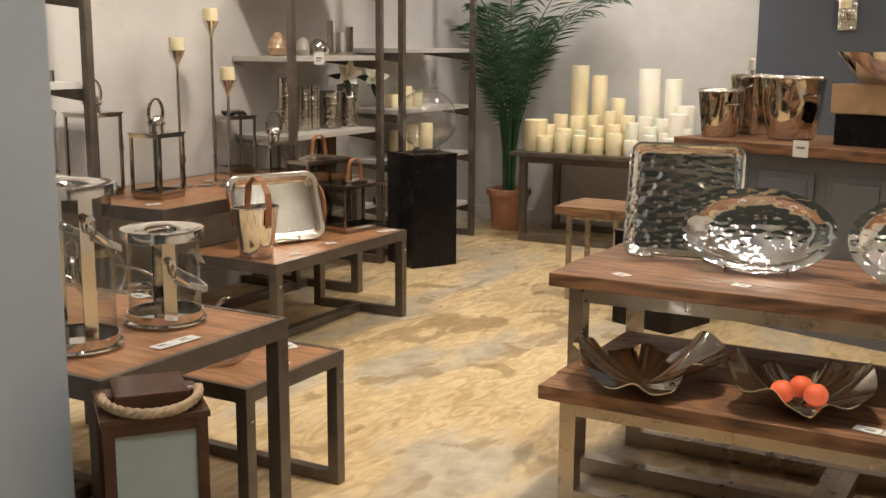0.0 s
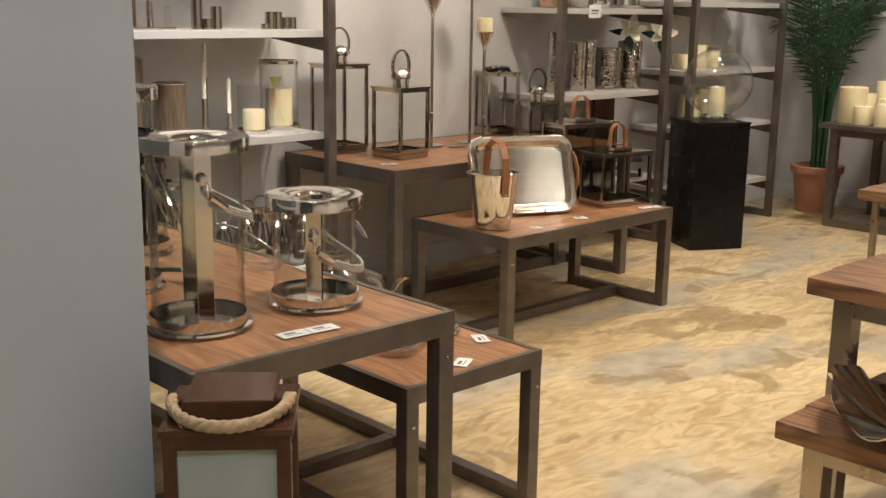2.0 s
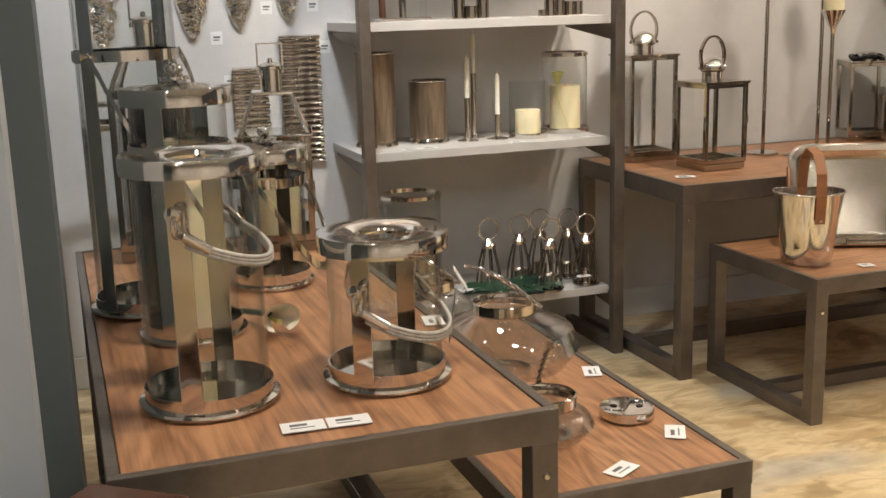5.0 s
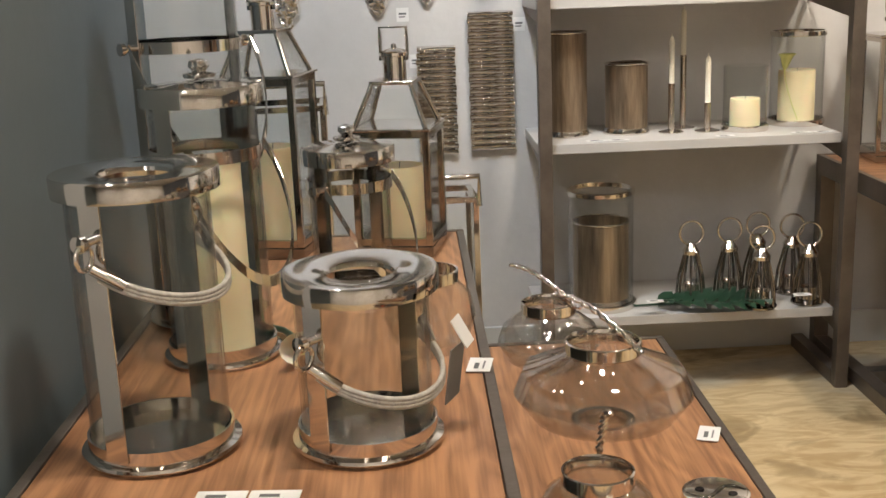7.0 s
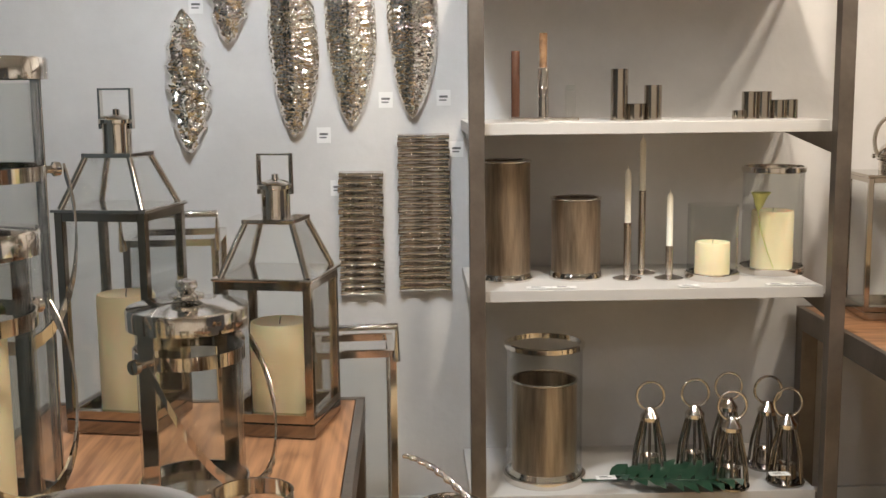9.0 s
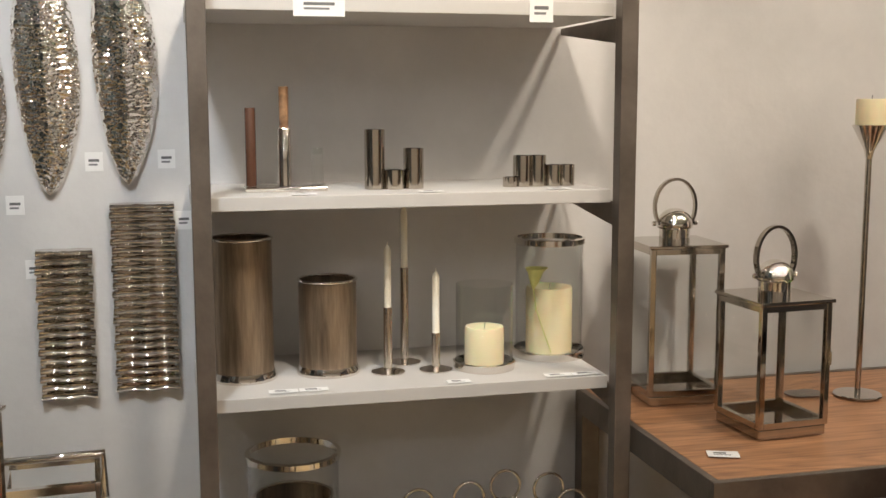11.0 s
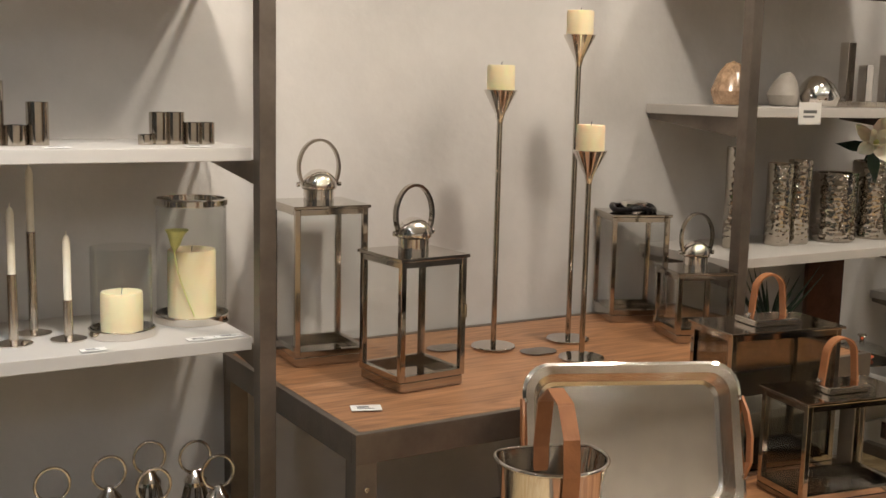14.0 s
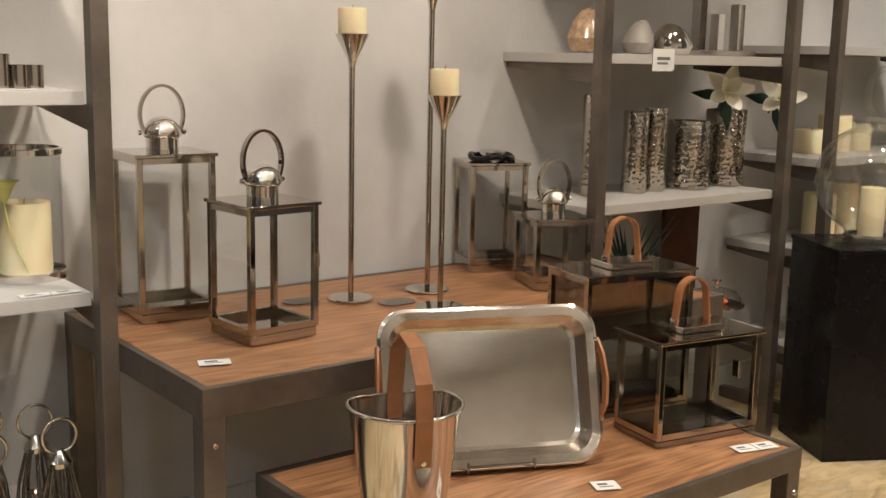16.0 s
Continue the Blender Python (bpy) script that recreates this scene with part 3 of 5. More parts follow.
def counter_card(m):
    t = thing("counter_card", "white printed card on the counter edge", "price tag", m)
    card = part("card", bx(-0.045, -0.0015, -0.045, 0.045, 0, 0.045), M_PAPER, t)
    part("print", bx(-0.025, -0.0022, 0.0, 0.025, -0.0016, 0.012), M_GREYCARD, card)


counter_card(CR @ pose(-0.001, -0.82, 1.035, 0, 0, -90))


def bottle(m):
    b = thing("bottle", "nickel capped bottle standing in the ice bucket", "bottle", m)
    part("glass", lathe([(0, 0), (0.04, 0), (0.042, 0.2), (0.018, 0.29), (0.016, 0.36), (0, 0.36)], 20), M_CHROME, b)
    part("cap", lathe([(0.019, 0.36), (0.02, 0.42), (0.012, 0.43), (0, 0.43)], 16), M_PETAL, b)


bottle(CR @ pose(0.54, -0.17, 1.078))


def wood_box(m):
    b = thing("gift_crate", "pale wooden crate with black base on counter", "box", m)
    part("base", bx(-0.2, -0.25, 0, 0.2, 0.25, 0.17, 0.004), M_BLACK, b)
    part("crate", bx(-0.22, -0.27, 0.172, 0.22, 0.27, 0.33, 0.006), M_WICKER, b)
    part("basin", lathe([(0.19, 0.332), (0.25, 0.4), (0.33, 0.50), (0.32, 0.50), (0.18, 0.34), (0, 0.336)], 36), M_CHROME, b)


wood_box(CR @ pose(0.4, -1.15, 1.051))


def wall_sconce():
    s = thing("wall_sconce", "nickel candle sconce on the slate wall", "sconce", pose(XR - 0.012, -3.12, 1.70, 0, 0, 0))
    part("backplate", bx(-0.02, -0.07, 0, 0, 0.07, 0.5, 0.006), M_HAMMER, s)
    part("arm", tube([(-0.02, 0, 0.1), (-0.08, 0, 0.08), (-0.12, 0, 0.14)], 0.012, 8), M_CHROME, s)
    part("shade", lathe([(0.05, 0.15), (0.085, 0.2), (0.085, 0.36), (0.08, 0.36), (0.08, 0.2), (0, 0.15)], 24), M_GLASS, s, at=pose(-0.13, 0, 0))
    part("candle", candle_mesh(0.04, 0.14), M_WAX, s, at=pose(-0.13, 0, 0.16))


wall_sconce()


# trays and bowls on the reclaimed wood tables
def rect_tray(name, label, m, w, h, mat, rim=0.035, corner=0.05, depth=0.03, ripple=0.0, seed=3):
    """A tray standing on its long edge: in the xz plane, its face to -y."""
    t = thing(name, label, "tray", m)
    bm = bmesh.new()
    loops = []
    for ins, d in ((0, 0.004), (0, -0.004), (0.008, -0.01), (rim * 0.6, -0.006), (rim, depth), (rim + 0.01, depth + 0.004)):
        lp = []
        c = max(0.008, corner - ins * 0.6)
        for cx, cz, a0 in ((w / 2 - ins - c, h - ins - c, 0), (-w / 2 + ins + c, h - ins - c, 90), (-w / 2 + ins + c, ins + c, 180), (w / 2 - ins - c, ins + c, 270)):
            for k in range(7):
                a = radians(a0 + 15 * k)
                lp.append(bm.verts.new((cx + c * math.cos(a), d, cz + c * math.sin(a))))
        loops.append(lp)
    for a, b in zip(loops, loops[1:]):
        for i in range(len(a)):
            f = bm.faces.new((a[i], a[(i + 1) % len(a)], b[(i + 1) % len(a)], b[i]))
            f.smooth = True
    bm.faces.new(loops[-1])
    lp = loops[0]
    back = [bm.verts.new((v.co.x * 0.93, depth + 0.012, h / 2 + (v.co.z - h / 2) * 0.93)) for v in lp]
    for i in range(len(lp)):
        bm.faces.new((lp[i], back[i], back[(i + 1) % len(lp)], lp[(i + 1) % len(lp)]))
    bm.faces.new(back)
    part("tray", bm, mat, t)
    return t


def easel(parent, w, y0=0.0):
    for s in (-1, 1):
        part("stand_wire", tube([(s * w, y0 - 0.05, 0.022), (s * w, y0 - 0.05, 0.003), (s * w, y0 + 0.1, 0.003), (s * w, y0 + 0.06, 0.16)], 0.0035, 6), M_WIRE, parent)
    part("stand_wire", tube([(-w, y0 - 0.05, 0.012), (w, y0 - 0.05, 0.012)], 0.003, 6), M_WIRE, parent)


t = rect_tray("rippled_tray", "square rippled nickel tray leaning on an easel", pose(0.11, -3.40, 0.772) @ pose(0, 0, 0, 0, 0, -82) @ pose(0, 0, 0, -13), 0.44, 0.45, M_RIPPLE, 0.03, 0.05, 0.015)
easel(t, 0.1)


def oval_tray(m, a, b, label):
    t = thing("oval_tray", label, "tray", m, "oval trays")
    bm = lathe([(0, 0.02), (0.6, 0.02), (0.78, 0.008), (0.86, -0.014), (1.0, -0.02), (1.0, -0.012), (0.87, -0.004), (0.78, 0.02), (0.6, 0.03), (0, 0.03)], 48)
    bmesh.ops.transform(bm, matrix=Matrix.Translation((0, 0, b)) @ pose(0, 0, 0, 90) @ Matrix.Diagonal((a, b, -1, 1)), verts=bm.verts)
    part("tray", bm, M_RIPPLE, t)
    easel(t, a * 0.4)


oval_tray(pose(-0.0, -3.72, 0.772) @ pose(0, 0, 0, 0, 0, -78) @ pose(0, 0, 0, -16), 0.27, 0.155, "oval rippled nickel tray with bright rim on easel")
oval_tray(pose(-0.02, -4.27, 0.772) @ pose(0, 0, 0, 0, 0, -84) @ pose(0, 0, 0, -16), 0.24, 0.16, "second oval rippled nickel tray on easel")


M_BOWL = material("bright_nickel", (0.84, 0.81, 0.77), 0.06, 1.0, 0.05, 6.0)


def wavy_bowl(m, r, h, folds, seed, label):
    """A shell of sheet metal with creased radial folds; the rim rises at two sides and dips between."""
    b = thing("wavy_bowl", label, "bowl", m, "wavy bowls")
    n, k = 96, 12
    bm = bmesh.new()

    def sheet(drop):
        rows = []
        for i in range(1, k + 1):
            q = i / k
            row = []
            for j in range(n):
                a = 2 * math.pi * j / n
                ph = folds * a / 2 + seed + 0.35 * math.sin(2 * a)
                crease = math.cos(2 * ph) + 0.3 * math.cos(4 * ph + 0.8)
                fold = q ** 1.5 * (0.019 * crease + 0.009 * math.sin(5 * a + 3 * seed))
                rad = r * q * (1 + 0.10 * q * q * math.sin(3 * a + seed) - 0.05 * q * q * crease)
                z = 0.016 + h * q ** 1.7 * (0.72 - 0.38 * math.cos(2 * a)) + fold - drop
                row.append(bm.verts.new((rad * math.cos(a), rad * math.sin(a), z)))
            rows.append(row)
        return rows, bm.verts.new((0, 0, 0.016 - drop))
    (up, cu), (lo, cl) = sheet(0.0), sheet(0.004)
    for rows, c in ((up, cu), (lo, cl)):
        for j in range(n):
            bm.faces.new((c, rows[0][j], rows[0][(j + 1) % n])).smooth = True
            for p, q in zip(rows, rows[1:]):
                bm.faces.new((p[j], p[(j + 1) % n], q[(j + 1) % n], q[j])).smooth = True
    for j in range(n):
        bm.faces.new((up[-1][j], up[-1][(j + 1) % n], lo[-1][(j + 1) % n], lo[-1][j]))
    zmin = min(v.co.z for v in bm.verts)
    for v in bm.verts:
        v.co.z -= zmin
    part("bowl", bm, M_BOWL, b)


wavy_bowl(pose(-0.45, -3.46, 0.441, 0, 0, 25), 0.245, 0.135, 6, 0.6, "wavy polished nickel bowl with folded rim")
wavy_bowl(pose(-0.42, -3.98, 0.441, 0, 0, 20), 0.215, 0.135, 6, 2.0, "wavy polished nickel bowl holding oranges")
wavy_bowl(pose(-0.40, -4.5, 0.441, 0, 0, 30), 0.23, 0.13, 7, 4.0, "wavy polished nickel bowl")
for x, y, z in ((-0.49, -3.94, 0.466), (-0.475, -4.04, 0.466), (-0.40, -3.98, 0.463)):
    solid("orange", lathe([(0.038 * math.sin(radians(a)), 0.038 - 0.036 * math.cos(radians(a))) for a in range(0, 181, 12)], 20), M_ORANGE, "round red-orange fruit in the nickel bowl", "fruit", group="oranges in the bowl", at=pose(x, y, z))


def price_tag(x, y, z, rz=0, w=0.075, d=0.045, double=False):
    t = thing("price_tag", "small white printed price card lying flat", "price tag", pose(x, y, z, 0, 0, rz), "price tags")
    for k in range(2 if double else 1):
        ox = (k - 0.5) * (w + 0.004) if double else 0
        card = part("card", bx(ox - w / 2, -d / 2, 0.0005, ox + w / 2, d / 2, 0.002), M_PAPER, t)
        part("print", bx(ox - w * 0.3, d * 0.02, 0.0021, ox + w * 0.1, d * 0.22, 0.0026), M_INK, card)
        part("print", bx(ox - w * 0.3, -d * 0.22, 0.0021, ox + w * 0.25, -d * 0.14, 0.0026), M_GREYCARD, card)


for a in ((-1.70, -2.53, 0.753, -4, 0.075, 0.045, True), (-1.33, -2.02, 0.753, 80), (-0.855, -2.27, 0.503, 60), (-0.835, -1.83, 0.503, 70), (-1.06, -2.40, 0.503, 30), (0.20, -0.60, 0.763, -20), (0.52, -1.26, 0.518, -10, 0.05, 0.04), (0.86, -1.24, 0.518, -25, 0.06, 0.05), (1.36, -1.28, 0.518, -15, 0.06, 0.045, True),
          (-0.24, -3.3, 0.767, 60, 0.06, 0.04), (-0.2, -3.72, 0.767, 80, 0.06, 0.04), (-0.55, -4.25, 0.442, 80, 0.08, 0.05, True),
          (-0.78, -0.30, 0.907, 0, 0.07, 0.03, True), (-0.38, -0.31, 0.907, 0, 0.06, 0.03), (-0.08, -0.31, 0.907, 0, 0.07, 0.03, True), (-0.76, -0.31, 1.387, 0, 0.06, 0.03), (-0.45, -0.31, 1.387, 0, 0.06, 0.03), (-0.12, -0.31, 1.387, 0, 0.06, 0.03),
          (-0.62, -0.33, 0.337, 0, 0.06, 0.03), (-0.1, -0.33, 0.337, 0, 0.06, 0.03), (1.95, -0.28, 0.987, 0, 0.07, 0.03), (2.3, -0.28, 0.987, 0, 0.07, 0.03)):
    price_tag(*a)


def shelf_ticket(x, y, z, w=0.09, h=0.055, double=False):
    """A printed ticket hung on an upright face."""
    t = thing("shelf_ticket", "white printed ticket hung upright", "price tag", pose(x, y, z), "wall tickets")
    card = part("card", bx(-w / 2, -0.0015, -h / 2, w / 2, 0, h / 2), M_PAPER, t)
    part("print", bx(-w * 0.3, -0.0022, 0, w * 0.3, -0.0016, h * 0.14), M_INK, card)
    part("print", bx(-w * 0.3, -0.0022, -h * 0.2, w * 0.2, -0.0016, -h * 0.1), M_GREYCARD, card)


YF = WY - 0.4455
for a in ((-0.72, YF, 1.825, 0.12, 0.05), (-0.18, YF, 1.825, 0.06, 0.06), (2.02, YF, 1.482, 0.11, 0.075)):
    shelf_ticket(*a)


# ---- hurricanes and lanterns on the tall display table ----
def hurricane(m, r, h, kind, label, tagged_card=False, with_candle=0.0):
    """A clear glass cylinder on a nickel dish, between two nickel straps, under a nickel lid."""
    t = thing("hurricane_lantern", label, "lantern", m, "hurricane lanterns on the table")
    rg = r * 0.86
    part("base", lathe([(0, 0), (r * 0.97, 0), (r * 1.0, 0.006), (r * 0.99, 0.011), (rg + 0.006, 0.014), (rg + 0.006, 0.036), (rg + 0.002, 0.036), (rg + 0.001, 0.016), (0, 0.015)], 48), M_CHROME, t)
    part("glass", lathe([(rg, 0.016), (rg, h - 0.042), (rg - 0.004, h - 0.042), (rg - 0.004, 0.016)], 48), M_GLASS, t)
    if kind == "cord":
        lid = [(r * 0.995, h - 0.032), (r * 1.0, h - 0.003), (r * 0.985, h), (r * 0.5, h - 0.003), (r * 0.44, h - 0.006), (r * 0.42, h - 0.012), (r * 0.5, h - 0.010), (r * 0.96, h - 0.008), (r * 0.975, h - 0.032)]
    else:
        lid = [(r * 0.995, h - 0.036), (r * 1.0, h - 0.004), (r * 0.98, h), (r * 0.3, h + 0.006), (0, h + 0.012), (0, h + 0.003), (r * 0.9, h - 0.008), (r * 0.97, h - 0.036)]
    top = part("lid", lathe(lid + [lid[0]], 48), M_CHROME, t)
    for s in (-1, 1):
        part("strap", bx(s * (rg + 0.007) - 0.0015, -0.019, 0.02, s * (rg + 0.007) + 0.0015, 0.019, h - 0.03, 0.001), M_CHROME, t)
    zb = h * 0.76 if kind == "strap" else h - 0.085
    if kind == "strap":
        part("band", lathe([(rg + 0.003, zb - 0.012), (rg + 0.006, zb - 0.012), (rg + 0.006, zb + 0.012), (rg + 0.003, zb + 0.012), (rg + 0.003, zb - 0.012)], 48), M_CHROME, t)
        part("knob", lathe([(0, h + 0.012), (0.03, h + 0.013), (0.032, h + 0.02), (0.012, h + 0.024), (0.02, h + 0.034), (0.018, h + 0.044), (0, h + 0.05)], 20), M_HAMMER, top)
    for s in (-1, 1):
        part("pin", lathe([(0.007, 0), (0.007, 0.02), (0.013, 0.024), (0.013, 0.034), (0, 0.038)], 12), M_CHROME, t, at=pose(s * (rg + 0.006), 0, zb, 0, s * 90))
    rp = rg + 0.034
    if kind == "cord":
        for s in (-1, 1):
            part("ring", tube([(s * rp + 0.018 * math.cos(a), -0.004, zb - 0.02 + 0.018 * math.sin(a)) for a in [2 * math.pi * i / 16 for i in range(17)]], 0.004, 8), M_CHROME, t)
            part("ferrule", tube([(s * rp * 0.97, -0.012, zb - 0.036), (s * (rg + 0.008), -0.05, zb - 0.066)], 0.009, 10), M_CHROME, t)
        for o in (-0.006, 0.0, 0.006):
            pts = []
            for i in range(19):
                a = math.pi * i / 18
                pts.append(((rg + 0.016) * math.cos(a), -0.012 - (rg + 0.004) * math.sin(a), zb - 0.05 - 0.055 * math.sin(a) + o))
            part("cord", tube(pts, 0.0045, 7), M_WHIP, t)
    else:
        pts = []
        for i in range(25):
            a = math.pi * i / 24
            pts.append((rp * math.cos(a), -0.03 - 0.115 * math.sin(a) ** 0.8, zb - 0.30 * r / 0.11 * math.sin(a) * 0.75))
        bm = bmesh.new()
        rows = []
        for x, y, z in pts:
            rows.append([bm.verts.new((x * k, y * k2, z + dz)) for k, k2, dz in ((1, 1, 0.011), (1.02, 1.03, 0.011), (1.02, 1.03, -0.011), (1, 1, -0.011))])
        for a, b in zip(rows, rows[1:]):
            for j in range(4):
                bm.faces.new((a[j], a[(j + 1) % 4], b[(j + 1) % 4], b[j]))
        part("handle", bm, M_CHROME, t)
    if tagged_card:
        part("card", bx(-0.03, -0.001, -0.11, 0.03, 0.001, -0.015), M_GREYCARD, t, at=pose(rp * 0.75, -0.11, zb - 0.04, 8, 0, 14))
        part("card", bx(-0.022, -0.001, -0.035, 0.022, 0.001, 0.015), M_PAPER, t, at=pose(rp * 0.72, -0.115, zb - 0.02, -30, 0, 20))
    if with_candle:
        x, y, z = m.translation
        candle(x, y, z + 0.016, rg * 0.62, with_candle)


AZ = 0.753
hurricane(pose(-1.865, -2.32, AZ, 0, 0, 68), 0.128, 0.455, "cord", "tall glass hurricane lantern with nickel lid and cord handle")
hurricane(pose(-1.53, -2.33, AZ, 0, 0, 52), 0.124, 0.285, "cord", "short glass hurricane lantern with cord handle and card", True)
hurricane(pose(-1.838, -1.875, AZ, 0, 0, 58), 0.118, 0.54, "strap", "tall glass hurricane lantern with strap handle and candle", False, 0.38)
hurricane(pose(-1.59, -1.50, AZ, 0, 0, 56), 0.108, 0.355, "strap", "medium glass hurricane lantern with nickel strap handle")
hurricane(pose(-1.915, -1.60, AZ, 0, 0, 43), 0.132, 0.79, "strap", "very tall glass hurricane lantern with looped strap handle")


def post_frame(t, w, d, h, s, mat, base=0.035, pane=None):
    """Four corner posts, base and top rims, four panes."""
    for sx in (-1, 1):
        for sy in (-1, 1):
            cx, cy = sx * (w / 2 - s / 2), sy * (d / 2 - s / 2)
            part("post", bx(cx - s / 2, cy - s / 2, base, cx + s / 2, cy + s / 2, h, 0.0015), mat, t)
    for sy in (-1, 1):
        cy = sy * (d / 2 - s / 2)
        part("rim", bx(-w / 2 + s, cy - s / 2, h - s, w / 2 - s, cy + s / 2, h - 0.001), mat, t)
        part("rim", bx(-w / 2 + s, cy - s / 2, base, w / 2 - s, cy + s / 2, base + s), mat, t)
        part("pane", bx(-w / 2 + s, cy - 0.0015, base + s, w / 2 - s, cy + 0.0015, h - s), pane or M_GREEN, t)
    for sx in (-1, 1):
        cx = sx * (w / 2 - s / 2)
        part("rim", bx(cx - s / 2, -d / 2 + s, h - s, cx + s / 2, d / 2 - s, h - 0.001), mat, t)
        part("rim", bx(cx - s / 2, -d / 2 + s, base, cx + s / 2, d / 2 - s, base + s), mat, t)
        part("pane", bx(cx - 0.0015, -d / 2 + s, base + s, cx + 0.0015, d / 2 - s, h - s), pane or M_GREEN, t)


def square_lantern(m, w, h, label, dome=True, ring_r=0.055, group="square lanterns on the wall table", strap=False):
    """A four-paned lantern with a plinth, a flat lid and a domed vent with a ring handle."""
    t = thing("square_lantern", label, "lantern", m, group)
    part("base", bx(-w / 2 + 0.004, -w / 2 + 0.004, 0, w / 2 - 0.004, w / 2 - 0.004, 0.026, 0.003), M_FRAME, t)
    post_frame(t, w, w, h - 0.01, 0.0155, M_FRAME, 0.027)
    part("lid", bx(-w / 2 - 0.006, -w / 2 - 0.006, h - 0.0095, w / 2 + 0.006, w / 2 + 0.006, h, 0.002), M_FRAME, t)
    r = w * 0.24
    if dome:
        part("vent", lathe([(r * 0.84, h), (r * 0.84, h + 0.036), (r * 0.5, h + 0.044)], 24), M_CHROME, t)
        part("dome", lathe([(r * 0.95, h + 0.038)] + [(r * math.cos(radians(a)), h + 0.042 + r * math.sin(radians(a))) for a in range(0, 91, 10)], 28), M_CHROME, t)
        zc = h + 0.05
        hw = r * 1.12
        pts = [(hw * 1.04 * math.cos(radians(a)), 0, h + 0.098 + 0.077 * math.sin(radians(a))) for a in range(224, -45, -8)]
        bail = part("handle", tube(pts, 0, flat=(0.016, 0.0075)), M_FRAME, t)
        for s in (-1, 1):
            part("pin", lathe([(0.007, 0), (0.007, 0.008), (0, 0.01)], 10), M_CHROME, bail, at=pose(s * hw, 0, zc, 0, s * 90))
    if strap:
        part("vent", lathe([(r, h), (r, h + 0.03), (r * 0.8, h + 0.036), (0, h + 0.036)], 24), M_CHROME, t)
        part("leather_strap", tube([(r * 1.5 * math.cos(a), r * 1.5 * math.sin(a), h + 0.012 + 0.006 * math.sin(3 * a)) for a in [2 * math.pi * i / 24 for i in range(25)]], 0.010, 8), M_BLACK, t, "dark coiled leather strap")
    part("latch", bx(w / 2 - 0.008, -w / 2 - 0.008, h * 0.52, w / 2 - 0.002, -w / 2 - 0.001, h * 0.62, 0.001), M_CHROME, t)
    return t


BZ = 0.763
square_lantern(pose(0.315, -0.07, BZ, 0, 0, -4), 0.215, 0.45, "tall nickel framed glass lantern with domed ring handle")
square_lantern(pose(0.428, -0.42, BZ, 0, 0, 4), 0.204, 0.35, "shorter nickel framed glass lantern with domed ring handle")
square_lantern(pose(1.52, -0.03, BZ, 0, 0, -22), 0.2, 0.37, "nickel framed glass lantern with coiled dark strap", False, 0.05, strap=True)
square_lantern(pose(1.505, -0.36, BZ, 0, 0, -20), 0.19, 0.225, "small nickel framed glass lantern with ring handle")


def floor_candlestick(x, y, h, label):
    t = thing("tall_candlestick", label, "candlestick", pose(x, y, BZ), "tall cone candlesticks")
    part("base", lathe([(0, 0), (0.066, 0), (0.068, 0.003), (0.066, 0.006), (0.012, 0.010), (0, 0.010)], 36), M_CHROME, t)
    part("stem", tube([(0, 0, 0.008), (0, 0, h - 0.085)], 0.0085, 12), M_FRAME, t)
    part("cup", lathe([(0.0, h - 0.10), (0.009, h - 0.095), (0.014, h - 0.07), (0.05, h), (0.048, h + 0.001), (0.03, h - 0.03), (0, h - 0.03)], 32), M_CHROME, t)
    candle(x, y, BZ + h - 0.012, 0.041, 0.085)


floor_candlestick(0.84, -0.20, 0.775, "nickel cone candlestick of middle height with candle")
floor_candlestick(1.11, -0.22, 0.945, "tallest nickel cone candlestick with candle")
floor_candlestick(0.995, -0.435, 0.61, "shortest nickel cone candlestick with candle")
for x, y in ((0.93, -0.31), (0.70, -0.15)):
    solid("leaf_coaster", lathe([(0, 0), (0.05, 0), (0.05, 0.002), (0, 0.003)], 18, wave=lambda a, r, z: 0.7 + 0.5 * abs(math.cos(a))), M_WIRE, "small dark leaf-shaped metal coaster", "coaster", at=pose(x, y, BZ))


